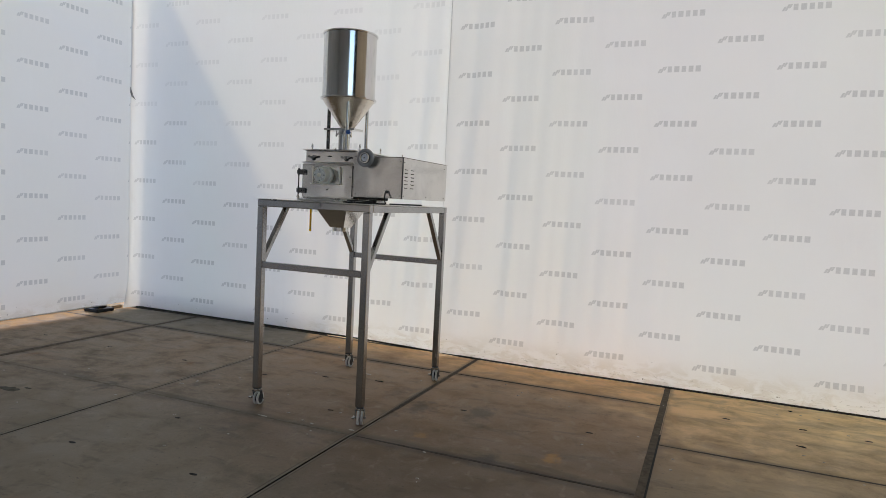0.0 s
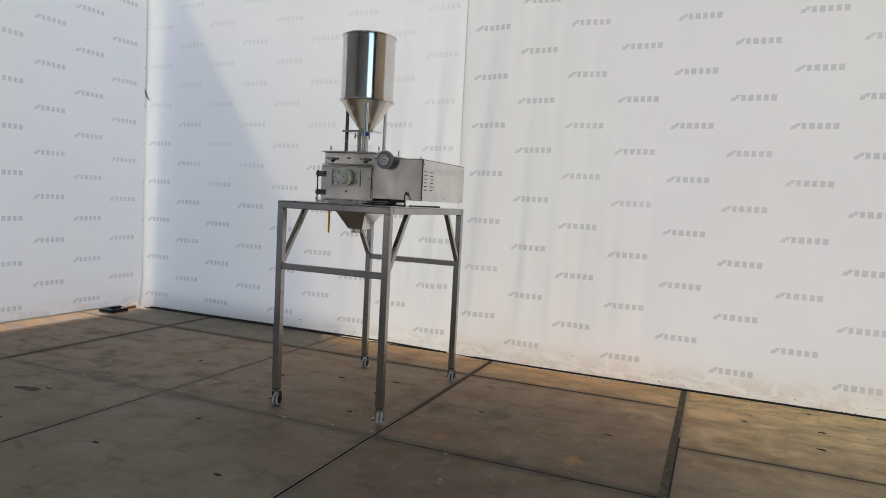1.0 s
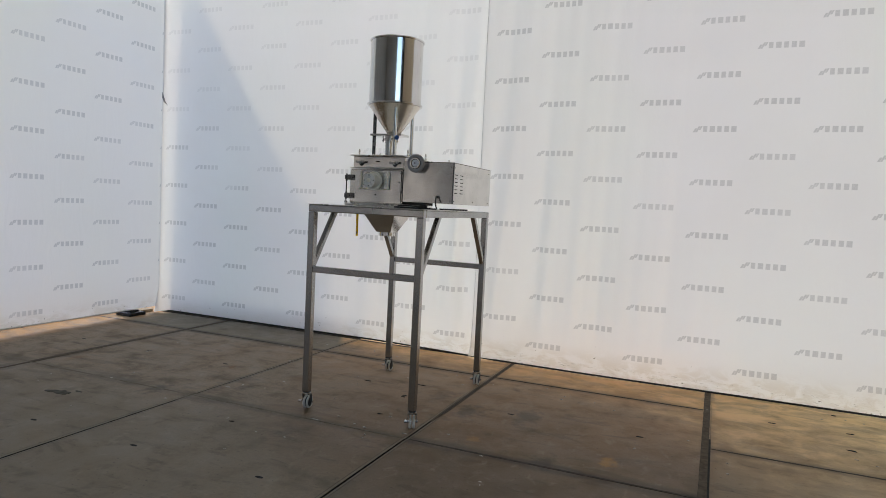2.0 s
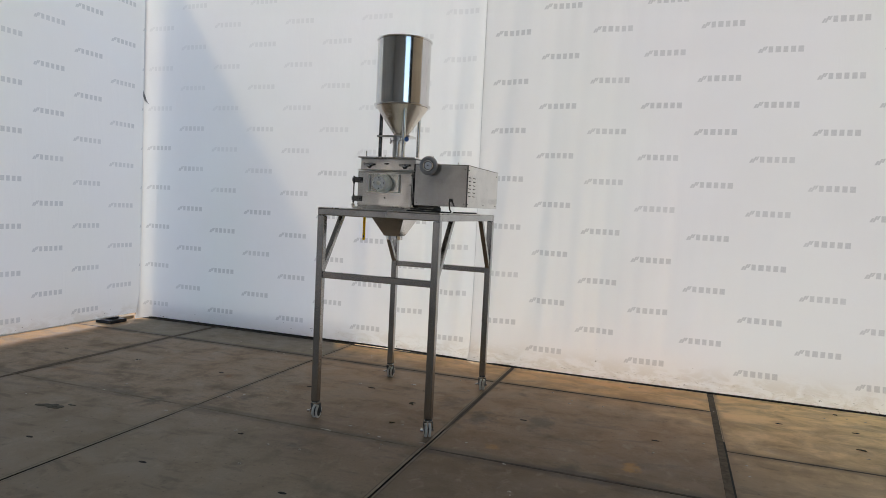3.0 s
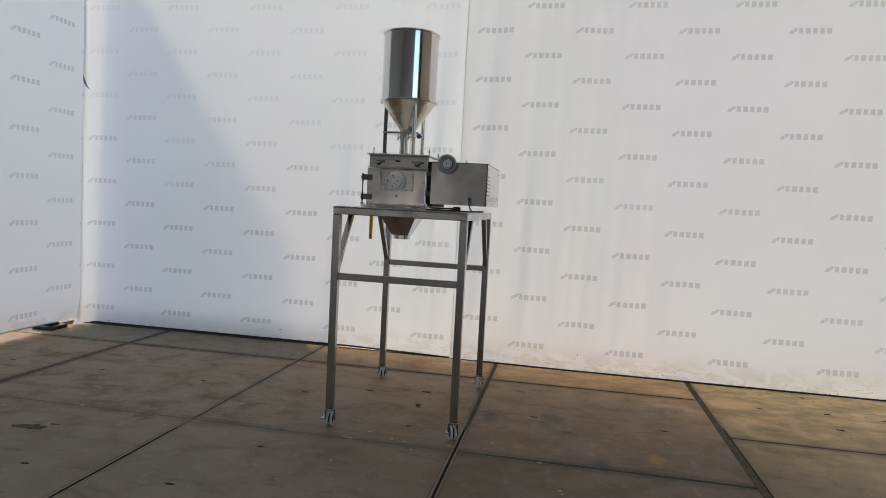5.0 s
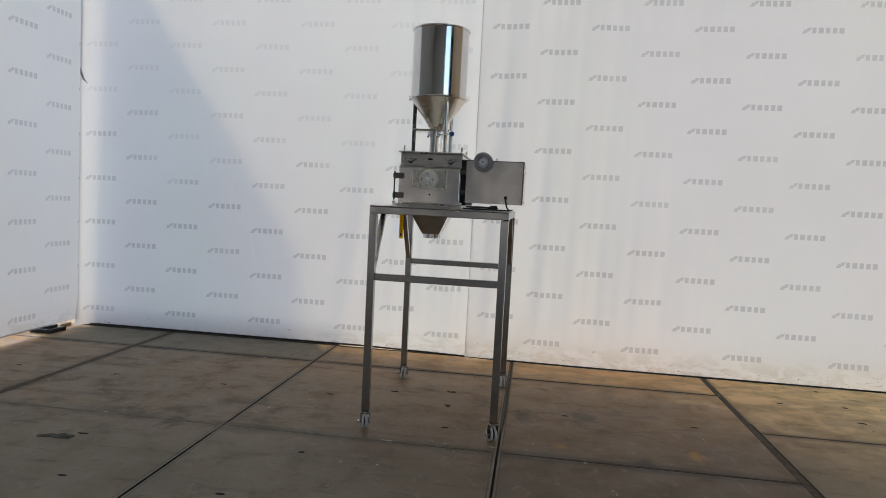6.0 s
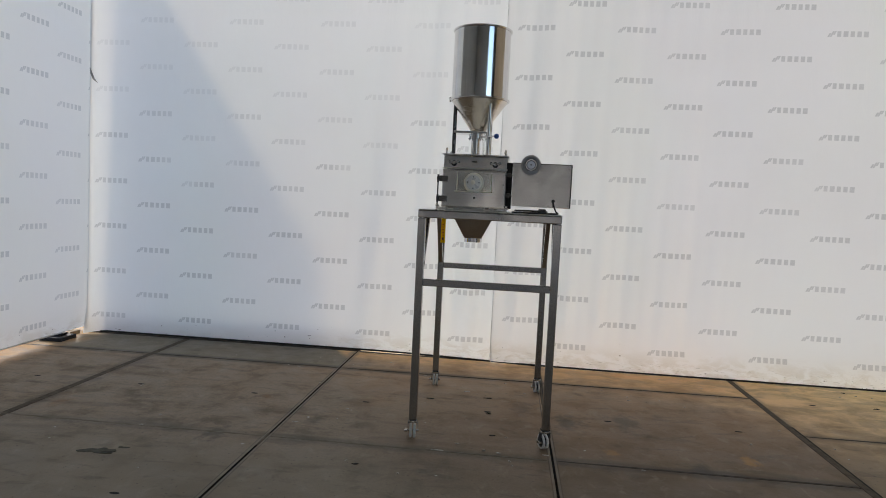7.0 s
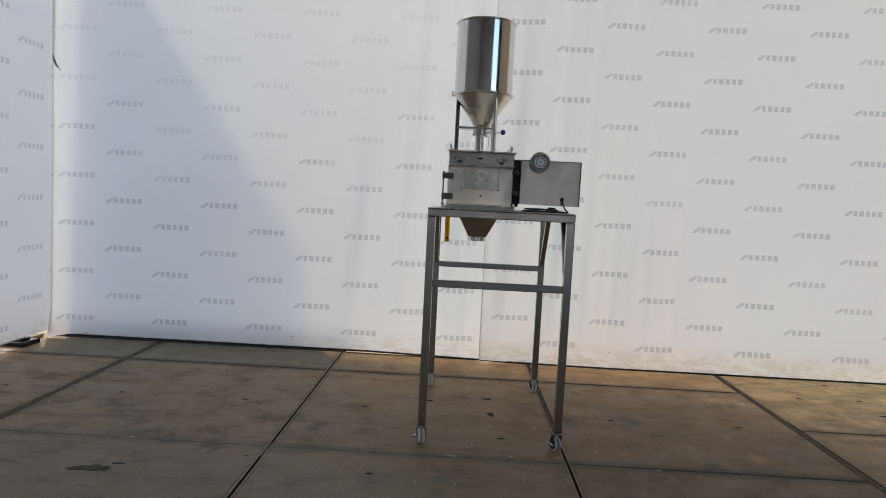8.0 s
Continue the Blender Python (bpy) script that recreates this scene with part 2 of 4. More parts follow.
    nt.links.new(k.ramp(mid, 0.3, 0.75, 0.5, 0.78), b.inputs["Roughness"])
    b.inputs["Specular IOR Level"].default_value = 0.35
    h = k.math("ADD", k.math("MULTIPLY", fine, 0.7), k.math("MULTIPLY", grit, 0.3))
    nt.links.new(k.bump(h, 0.5, 0.004), b.inputs["Normal"])
    return m


def steel_material(name, color, rough, grain=(1.0, 1.0, 40.0), spread=0.12, aniso=0.0, wavy=0.0, dulled=0.12, turn=0.0):
    """Stainless steel: brushed grain, handled smears and slightly uneven sheet."""
    m, nt, b = material(name)
    k = Nodes(nt)
    pos = k.coords()
    brush = k.noise(k.stretch(pos, *grain), 14.0, 4.0, 0.7)
    smear = k.noise(pos, 5.0, 3.0, 0.55, 0.5)
    c = k.mix(k.ramp(smear, 0.32, 0.68), color, tuple(v * (1 - dulled) for v in color))
    nt.links.new(c, b.inputs["Base Color"])
    b.inputs["Metallic"].default_value = 1.0
    r = k.math("ADD", k.ramp(brush, 0.3, 0.7, rough - spread / 2, rough + spread / 2), k.ramp(smear, 0.35, 0.7, -0.03, 0.05))
    nt.links.new(r, b.inputs["Roughness"])
    if aniso:
        tan = nt.nodes.new("ShaderNodeTangent")
        tan.direction_type, tan.axis = "RADIAL", "Z"
        nt.links.new(tan.outputs[0], b.inputs["Tangent"])
        b.inputs["Anisotropic"].default_value = aniso
        b.inputs["Anisotropic Rotation"].default_value = turn
    if wavy:
        nt.links.new(k.bump(k.noise(pos, 4.5, 1.0, 0.4), 1.0, wavy), b.inputs["Normal"])
    return m


def paint_material(name, color, rough=0.5, metal=0.0, vary=0.25, scale=12.0):
    m, nt, b = material(name)
    k = Nodes(nt)
    n = k.noise(k.coords(), scale, 5.0, 0.6, 0.3)
    nt.links.new(k.mix(k.ramp(n, 0.3, 0.7), color, tuple(v * (1 - vary) for v in color)), b.inputs["Base Color"])
    nt.links.new(k.ramp(n, 0.3, 0.7, rough - 0.06, rough + 0.08), b.inputs["Roughness"])
    b.inputs["Metallic"].default_value = metal
    nt.links.new(k.bump(k.noise(k.coords(), scale * 12, 3.0), 0.12, 0.001), b.inputs["Normal"])
    return m


def clear_material():
    m, nt, b = material("clear_acrylic")
    b.inputs["Base Color"].default_value = (0.98, 0.99, 0.97, 1)
    b.inputs["Roughness"].default_value = 0.06
    b.inputs["Transmission Weight"].default_value = 0.96
    b.inputs["IOR"].default_value = 1.45
    return m


def frosted_material():
    """Frosted white acrylic, partly see-through."""
    m, nt, b = material("frosted_acrylic")
    b.inputs["Base Color"].default_value = (0.98, 0.94, 0.82, 1)
    b.inputs["Roughness"].default_value = 0.28
    b.inputs["Transmission Weight"].default_value = 0.05
    return m


def milky_material(name, light, dark, share):
    """Translucent plastic; share of light let through."""
    m, nt, b = material(name)
    nt.nodes.remove(b)
    k = Nodes(nt)
    c = k.mix(k.noise(k.coords(), 1.5, 4.0), light, dark)
    dif = nt.nodes.new("ShaderNodeBsdfDiffuse")
    tra = nt.nodes.new("ShaderNodeBsdfTranslucent")
    mx = nt.nodes.new("ShaderNodeMixShader")
    mx.inputs[0].default_value = share
    for i, n in enumerate((dif, tra)):
        nt.links.new(c, n.inputs["Color"])
        nt.links.new(n.outputs[0], mx.inputs[i + 1])
    nt.links.new(mx.outputs[0], nt.nodes["Material Output"].inputs["Surface"])
    return m


NORTH_LEFT = sheet_material("tarpaulin_north_a", 0, -5.32, True, through_light=0.50)
NORTH_RIGHT = sheet_material("tarpaulin_north_b", 0, -2.115, False, (0.82, 0.83, 0.785), 0.43)
WEST = sheet_material("tarpaulin_west", 1, 5.96, cast=(0.83, 0.82, 0.75), through_light=0.60, warm_tint=0.22)
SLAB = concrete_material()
JOINT = paint_material("joint_dirt", (0.022, 0.019, 0.016), 0.9, 0, 0.4, 30)
FILL = paint_material("joint_fill", (0.112, 0.086, 0.058), 0.9, 0, 0.4, 20)
LEAK_STRIP = paint_material("leak_strip_brown", (0.15, 0.13, 0.105), 0.8, 0, 0.4, 12)
JOINT_DARK = paint_material("joint_grime", (0.080, 0.066, 0.049), 0.9, 0, 0.4, 14)
JOINT_GREY = paint_material("joint_mortar", (0.185, 0.156, 0.118), 0.9, 0, 0.4, 9)
JOINT_CEMENT = paint_material("joint_cement", (0.215, 0.180, 0.134), 0.9, 0, 0.35, 7)
DARK_SLOT = paint_material("dark_slot", (0.018, 0.015, 0.012), 0.85, 0, 0.3, 60)
OIL = paint_material("oil_stain", (0.082, 0.074, 0.052), 0.75, 0, 0.3, 20)
CHIP = paint_material("pale_chip", (0.55, 0.52, 0.46), 0.7, 0, 0.2, 60)
STEEL = steel_material("brushed_steel", (0.72, 0.695, 0.67), 0.13, (1.0, 1.0, 8.0), 0.04, 0.45, 0.003, 0.14)
PANEL_STEEL = steel_material("upright_brushed_steel", (0.82, 0.80, 0.775), 0.19, (1.0, 1.0, 0.1), 0.04, 0.85, 0.0015, 0.16, 0.25)
HOPPER_STEEL = steel_material("polished_steel", (0.70, 0.685, 0.665), 0.11, (1.0, 1.0, 60.0), 0.03, 0.0, 0.0, 0.06)
CONE_STEEL = steel_material("spun_steel", (0.80, 0.73, 0.64), 0.22, (1.0, 1.0, 60.0), 0.05, 0.75, 0.0, 0.10)
FRAME_STEEL = steel_material("tube_steel", (0.425, 0.42, 0.418), 0.22, (1.0, 1.0, 0.3), 0.02, 0.0, 0.0, 0.10)
DARK_STEEL = steel_material("dark_toned_steel", (0.13, 0.128, 0.125), 0.25, (1, 1, 1), 0.05)
# lighter steel for flanges and plates, putting their edge highlight into the colour
EDGE_STEEL = steel_material("bright_edge_steel", (0.86, 0.85, 0.83), 0.30, (1, 1, 1), 0.06)
CHROME = steel_material("bright_steel", (0.78, 0.77, 0.75), 0.14, (1, 1, 1), 0.05)
BLACK = paint_material("black_rubber", (0.018, 0.018, 0.018), 0.6, 0, 0.3, 30)
TYRE = paint_material("grey_tyre", (0.70, 0.69, 0.66), 0.6, 0, 0.25, 40)
HUB = paint_material("dark_hub", (0.05, 0.05, 0.052), 0.5, 0, 0.3, 40)
BLUE = paint_material("blue_plastic", (0.02, 0.085, 0.30), 0.35, 0, 0.15, 20)
YELLOW = milky_material("yellow_film", (1.0, 0.76, 0.03), (0.95, 0.66, 0.02), 0.6)
RED = paint_material("red_print", (0.60, 0.20, 0.02), 0.5, 0, 0.2, 20)
SEAM = paint_material("seam_cord", (0.66, 0.66, 0.65), 0.6, 0, 0.15, 15)
GREY_PLASTIC = paint_material("grey_plastic", (0.38, 0.38, 0.39), 0.42, 0, 0.15, 15)
DIAL = paint_material("dial_face", (0.86, 0.89, 0.95), 0.3, 0, 0.1, 10)
ALLOY = steel_material("turned_alloy", (0.95, 0.95, 0.92), 0.16, (1, 1, 1), 0.04)
SATIN = paint_material("satin_aluminium", (0.90, 0.89, 0.85), 0.30, 0.2, 0.12, 25)
OPAL = frosted_material()
CLEAR = clear_material()
SKYLIGHT = milky_material("milky_plastic", (0.88, 0.84, 0.74), (0.80, 0.75, 0.63), 0.75)
HALL_WALL = paint_material("hall_cladding", (0.54, 0.54, 0.545), 0.6, 0, 0.2, 1.5)
TAN_WALL = paint_material("tan_cladding", (0.88, 0.73, 0.53), 0.6, 0, 0.2, 1.5)
HALL_ROOF = paint_material("hall_roof", (0.32, 0.315, 0.31), 0.6, 0, 0.2, 1.5)
OUTER = paint_material("outer_wall_render", (0.78, 0.80, 0.84), 0.8, 0, 0.2, 2)
GROUND = paint_material("yard_concrete", (0.22, 0.215, 0.21), 0.85, 0, 0.35, 1.2)
YARD_RENDER = paint_material("yard_render", (0.56, 0.51, 0.45), 0.8, 0, 0.12, 0.6)
WHITE_RENDER = paint_material("white_render", (0.78, 0.77, 0.74), 0.8, 0, 0.08, 0.6)
GREY_STRAP = paint_material("grey_tarpaulin", (0.34, 0.345, 0.35), 0.7, 0, 0.3, 40)
LIT_FLOOR = paint_material("lit_floor_tan", (0.42, 0.29, 0.15), 0.7, 0, 0.3, 18)


# ---- mesh helpers ----
def mesh_of(bm, name, mat):
    me = bpy.data.meshes.new(name)
    bm.normal_update()
    bm.to_mesh(me)
    bm.free()
    for x in mat if isinstance(mat, (list, tuple)) else (mat,):
        me.materials.append(x)
    return me


def part(name, bm, mat, parent=None, label="", smooth=False):
    if smooth:
        # flat faces stay flat beside their rounded edges
        bm.normal_update()
        for f in bm.faces:
            f.smooth = True
        for e in bm.edges:
            if len(e.link_faces) == 2:
                a, b = (f.calc_area() for f in e.link_faces)
                turn = e.calc_face_angle(0)
                e.smooth = not (turn > radians(38) or turn > radians(14) and max(a, b) > 6 * min(a, b))
    ob = new(name, mesh_of(bm, name, mat))
    if parent:
        ob.parent = parent
    if label:
        ob["label"] = label
    return ob


def empty(name, x=0, y=0, z=0):
    ob = new(name)
    ob.empty_display_size = 0.1
    ob.location = (x, y, z)
    return ob


def box(x0, x1, y0, y1, z0, z1, bevel=0.0, bm=None, seg=2):
    one = bmesh.new()
    m = Matrix.Translation(((x0 + x1) / 2, (y0 + y1) / 2, (z0 + z1) / 2)) @ Matrix.Diagonal((abs(x1 - x0), abs(y1 - y0), abs(z1 - z0), 1))
    bmesh.ops.create_cube(one, size=1.0, matrix=m)
    if bevel:
        bmesh.ops.bevel(one, geom=one.edges[:], offset=bevel, segments=seg, affect="EDGES", profile=0.5)
    return merge(bm, one)


def merge(bm, one):
    if bm is None:
        return one
    me = bpy.data.meshes.new("tmp")
    one.to_mesh(me)
    one.free()
    bm.from_mesh(me)
    bpy.data.meshes.remove(me)
    return bm


def lathe(profile, m=None, seg=40, bm=None, caps=True):
    """A turned form round local z from (radius, height) pairs."""
    one = bmesh.new()
    rings = []
    for r, h in profile:
        rings.append([one.verts.new((r * math.cos(2 * math.pi * i / seg), r * math.sin(2 * math.pi * i / seg), h)) for i in range(seg)])
    for a, b in zip(rings, rings[1:]):
        for i in range(seg):
            j = (i + 1) % seg
            one.faces.new((a[i], a[j], b[j], b[i]))
    if caps:
        one.faces.new(rings[0][::-1])
        one.faces.new(rings[-1])
    bmesh.ops.recalc_face_normals(one, faces=one.faces[:])
    if m is not None:
        bmesh.ops.transform(one, matrix=m, verts=one.verts[:])
    return merge(bm, one)


def rod(a, b, r, seg=18, bm=None, bevel=0.0):
    a, b = Vector(a), Vector(b)
    d = b - a
    n = d.length
    e = min(bevel, n / 3, r / 2)
    prof = [(r - e, 0), (r, e), (r, n - e), (r - e, n)] if e else [(r, 0), (r, n)]
    return lathe(prof, Matrix.Translation(a) @ d.to_track_quat("Z", "Y").to_matrix().to_4x4(), seg, bm)


def bar(a, b, w, h, bevel=0.004, bm=None, up=(1, 0, 0)):
    """A square tube from a to b; w along up, h across."""
    a, b = Vector(a), Vector(b)
    d = (b - a).normalized()
    u = (Vector(up) - d * Vector(up).dot(d)).normalized()
    v = d.cross(u)
    one = box(-w / 2, w / 2, -h / 2, h / 2, 0, (b - a).length, bevel)
    m = Matrix((u, v, d)).transposed().to_4x4()
    bmesh.ops.transform(one, matrix=Matrix.Translation(a) @ m, verts=one.verts[:])
    return merge(bm, one)


def ring(center, R, r, normal, seg=24, sub=10, bm=None):
    prof = [(R + r * math.cos(2 * math.pi * i / sub), r * math.sin(2 * math.pi * i / sub)) for i in range(sub + 1)]
    m = Matrix.Translation(center) @ Vector(normal).to_track_quat("Z", "Y").to_matrix().to_4x4()
    one = lathe(prof, m, seg, None, False)
    bmesh.ops.remove_doubles(one, verts=one.verts[:], dist=1e-5)
    return merge(bm, one)


def tube(points, r, seg=8, bm=None):
    """A smooth cable through points."""
    pts = [Vector(p) for p in points]
    fine = []
    for i in range(len(pts) - 1):
        p0, p1, p2, p3 = pts[max(i - 1, 0)], pts[i], pts[i + 1], pts[min(i + 2, len(pts) - 1)]
        for s in range(8):
            t = s / 8
            fine.append(0.5 * ((2 * p1) + (p2 - p0) * t + (2 * p0 - 5 * p1 + 4 * p2 - p3) * t * t + (3 * p1 - p0 - 3 * p2 + p3) * t ** 3))
    fine.append(pts[-1])
    one = bmesh.new()
    rows = []
    for i, p in enumerate(fine):
        d = fine[min(i + 1, len(fine) - 1)] - fine[max(i - 1, 0)]
        q = d.to_track_quat("Z", "Y")
        rows.append([one.verts.new(p + q @ Vector((r * math.cos(2 * math.pi * k / seg), r * math.sin(2 * math.pi * k / seg), 0))) for k in range(seg)])
    for a, b in zip(rows, rows[1:]):
        for k in range(seg):
            one.faces.new((a[k], a[(k + 1) % seg], b[(k + 1) % seg], b[k]))
    one.faces.new(rows[0][::-1]), one.faces.new(rows[-1])
    return merge(bm, one)


# ---- setting ----
XW, YN, ROOF = -7.67, 6.87, 7.6
XE = 3.6


def fold_north(x, z):
    """How far the north sheets hang towards the hall, in metres."""
    s = 0.006 * math.sin(1.7 * x + 0.5) + 0.003 * math.sin(6.1 * x + 0.9 * z)
    w = math.exp(-((x + 3.1) / 1.05) ** 2)
    lean = 0.10 * z
    v = math.exp(-((x + 1.7) / 1.1) ** 2)
    s += v * (0.036 * math.sin(9.0 * x - 0.5 * z) + 0.018 * math.sin(17.0 * x - 0.8 * z + 1.0) + 0.008 * math.sin(37.0 * x - 0.6 * z)) * (0.6 + 0.4 * math.sin(0.9 * z + 2.0))
    s += w * (0.036 * math.sin(11.0 * (x - lean) + 0.4) + 0.018 * math.sin(23.0 * (x - 0.6 * lean) + 1.3) + 0.004 * math.sin(41.0 * x)) * (0.55 + 0.45 * math.sin(0.8 * z + 0.7))
    # the bar in the hem pulls the foot straight
    f = min(1.0, max(0.0, z / 0.7))
    return s * f * f * (3 - 2 * f) + 0.05 * math.exp(-max(0.0, x - XW) / 0.05)


def kick(x, z):
    """How far the foot of the sheets is pushed in along the floor."""
    a = min(1.0, max(0.0, (x + 4.2) / 2.8))
    b = max(0.0, 1 - max(0.0, z - 0.01) / 0.40)
    c = max(0.0, 1 - (x - XW) / 0.20) * max(0.0, 1 - z / 0.35)
    return 0.092 * a * a * (3 - 2 * a) * b * b + 0.07 * c


def foot(x):
    """Height of the sheets' lower edge."""
    a = min(1.0, max(0.0, (x + 4.2) / 1.6))
    c = max(0.0, 1 - (x - XW) / 0.20)
    return 0.036 - 0.022 * a - 0.03 * c


def sheet(x0, x1, z0, z1, shape, nx, nz):
    bm = bmesh.new()
    rows = [[bm.verts.new(shape(x0 + (x1 - x0) * i / nx, z0 + (z1 - z0) * j / nz)) for i in range(nx + 1)] for j in range(nz + 1)]
    for a, b in zip(rows, rows[1:]):
        for i in range(nx):
            bm.faces.new((a[i], a[i + 1], b[i + 1], b[i]))
    return bm


def curl(x, z):
    """The lower corner of the overlapping sheet is turned up."""
    d = max(0.0, 0.42 - (x + 2.94)) * max(0.0, 0.16 - z)
    return 0.9 * d


wall_north = tagged(empty("wall_north", -3, YN, 0), "white translucent printed tarpaulin sheets hanging as a wall", "wall", kind="structure")
wall_north.location = (0, 0, 0)
part("sheet", sheet(XW + 0.008, -2.938, 0.0, ROOF, lambda x, z: (x, YN - fold_north(x, z) - kick(x, z), z + foot(x) * (1 - z / ROOF)), 260, 110), NORTH_LEFT, wall_north, smooth=True)
part("sheet", sheet(-2.94, XE - 0.01, 0.0, ROOF, lambda x, z: (x, YN - 0.006 - fold_north(x, z) - curl(x, z) - kick(x, z), z + foot(x) * (1 - z / ROOF) + 0.12 * curl(x, z)), 400, 110), NORTH_RIGHT, wall_north, smooth=True)
hem = bmesh.new()
for a, b in ((XW + 0.17, -2.935), (-2.93, XE - 0.01)):
    n = 60
    tube([(x, YN - 0.018 - fold_north(x, 0) - kick(x, 0), foot(x) - 0.003) for x in (a + (b - a) * i / n for i in range(n + 1))], 0.010, 8, hem)
part("seam_cord", tube([(-2.943, YN - 0.009 - fold_north(-2.943, z) - kick(-2.943, z), z) for z in (0.05 + 0.25 * i for i in range(28))], 0.0028, 8), SEAM, wall_north, "pale grey cord along the seam of the sheets", True)
part("hem_bar", hem, BLACK, wall_north, "black bar in the lower hem of the sheet", True)


# added strips that keep outside light from leaking under the hem
part("leak_strip", box(-4.399, -2.96, YN - 0.030, YN - 0.012, 0.0005, 0.012, 0.003), LEAK_STRIP, wall_north)
part("leak_strip", box(XW + 0.02, -4.40, YN + 0.004, YN + 0.022, 0.0005, 0.020, 0.004), LEAK_STRIP, wall_north, "added brown strip that stops light leaking under the sheet")


def fold_west(y, z):
    return 0.006 * math.sin(1.3 * y) + 0.004 * math.sin(3.7 * y + z) + 0.02 * math.exp(-((y - 5.0) / 0.5) ** 2) * max(0, 0.4 - z)


wall_west = tagged(empty("wall_west"), "white translucent printed tarpaulin hanging clear of the floor", "wall", kind="structure")
part("sheet", sheet(4.2, YN - 0.008, 0.085, ROOF, lambda y, z: (XW + fold_west(y, z), y, z), 160, 50), WEST, wall_west, smooth=True)
part("hem_bar", rod((XW + 0.004, 4.2, 0.082), (XW + 0.004, YN - 0.45, 0.082), 0.009, 8), TYRE, wall_west, smooth=True)

# dark rod drawing the slit at the corner, a strap, and an unseen strut
tagged(part("corner_slit", rod((XW + 0.007, YN - 0.010, 3.05), (XW + 0.007, YN - 0.010, ROOF), 0.006, 10), HUB, smooth=True), "thin dark rod drawing the dark slit between the sheets", "pole", kind="structure")
flap = bmesh.new()
edge = [(0.018, 0.060, 3.07), (0.030, 0.075, 3.00), (0.062, 0.072, 2.93), (0.115, 0.050, 2.885), (0.070, 0.048, 2.94), (0.040, 0.050, 3.01)]
front = [flap.verts.new((XW + a, YN - b, c)) for a, b, c in edge]
back = [flap.verts.new((XW + a, YN - b + 0.003, c)) for a, b, c in edge]
for i in range(6):
    flap.faces.new((front[i], front[(i + 1) % 6], back[(i + 1) % 6], back[i]))
flap.faces.new(front), flap.faces.new(back[::-1])
bmesh.ops.recalc_face_normals(flap, faces=flap.faces[:])
tagged(part("torn_flap", flap, GREY_STRAP), "small grey torn flap of the tarpaulin at the corner", "tarpaulin flap")
# unseen strut added outside, whose shadow streaks the west sheet
s0 = SUN * 0.95
tagged(part("shadow_strut", rod(Vector((XW, 5.25, 3.92)) + s0, Vector((XW, 6.75, 3.26)) + s0, 0.016, 10), OUTER, smooth=True), "unseen strut added outside to cast a soft streak", "strut", kind="structure")

# unseen leaning poles added outside to cast soft shadows on the north sheet
for x0, x1, h in ((-6.351, -5.740, 4.61), (-5.260, -4.590, 3.55)):
    tagged(part("shadow_pole", rod((x0, YN + 3.5, -0.03), (x1, YN + 3.5, h), 0.038, 12), OUTER, smooth=True), "unseen pole added outside to cast a soft shadow streak", "pole", kind="structure")

# unseen hall behind the camera: cladding whose added gates shape light and reflections
south = box(-7.9, -7.6, -9.3, -9.1, 0, ROOF)
box(-7.6, 3.3, -9.3, -9.1, 2.25, ROOF, 0, south)
box(3.3, XE + 0.2, -9.3, -9.1, 0, ROOF, 0, south)
box(-5.2, -3.9, -9.3, -9.1, 0, 2.25, 0, south)
tagged(part("wall_south", south, HALL_WALL), "unseen grey cladding wall with an added wide open gate", "wall", kind="structure")
east = box(XE, XE + 0.2, -9.1, -8.0, 0, ROOF)
box(XE, XE + 0.2, -8.0, -1.2, 7.0, ROOF, 0, east)
tagged(part("wall_east", east, HALL_WALL), "unseen grey cladding wall with a tall open gate", "wall", kind="structure")
# unseen tan and dark panels added to colour the hopper's reflections
tagged(part("tan_reflector", box(XE, XE + 0.2, 1.0, YN - 0.08, 0, ROOF), TAN_WALL), "unseen tan cladding added to tint the steel's reflections", "wall", kind="structure")
tagged(part("dark_reflector", box(XE + 0.02, XE + 0.18, -1.2, 1.0, 0, ROOF), HUB), "unseen dark panel added to darken a strip of the reflections", "gate", kind="structure")
tagged(part("wall_west_end", merge(merge(box(-7.9, -7.7, -9.1, -7.6, 0, ROOF), box(-7.9, -7.7, -7.6, 1.4, 2.7, ROOF)), merge(box(-7.9, -7.7, 1.4, 4.2, 0, ROOF), box(-7.9, -7.7, -4.3, -3.4, 0, 2.7))), HALL_WALL), "unseen grey cladding wall with an added low open gate", "wall", kind="structure")
# unseen roof; its skylight is added to light floor and steel from above
roof = box(-7.9, XE + 0.2, -9.3, -0.1, ROOF, ROOF + 0.2)
box(-7.9, XE + 0.2, 3.3, 7.0, ROOF, ROOF + 0.2, 0, roof)
box(-7.9, -6.6, -0.1, 3.3, ROOF, ROOF + 0.2, 0, roof)
box(3.4, XE + 0.2, -0.1, 3.3, ROOF, ROOF + 0.2, 0, roof)
tagged(part("ceiling", roof, HALL_ROOF), "unseen grey hall roof with one long added skylight", "ceiling", kind="structure")
tagged(part("skylight", box(-6.6, 3.4, -0.1, 3.3, ROOF + 0.05, ROOF + 0.056), SKYLIGHT), "unseen milky yellowed plastic skylight added for light from above", "skylight", kind="structure")
# unseen plain buildings added across the yard, seen only as light through the gates
tagged(part("backdrop_south", box(-30, 11, -30, -26, -0.03, 7.5), YARD_RENDER), "unseen plain rendered building added to shape light and reflections", "building", kind="structure")
tagged(part("backdrop_east", box(15, 25, -40, -9, -0.03, 6), WHITE_RENDER), "unseen plain white building added to brighten the reflections", "building", kind="structure")
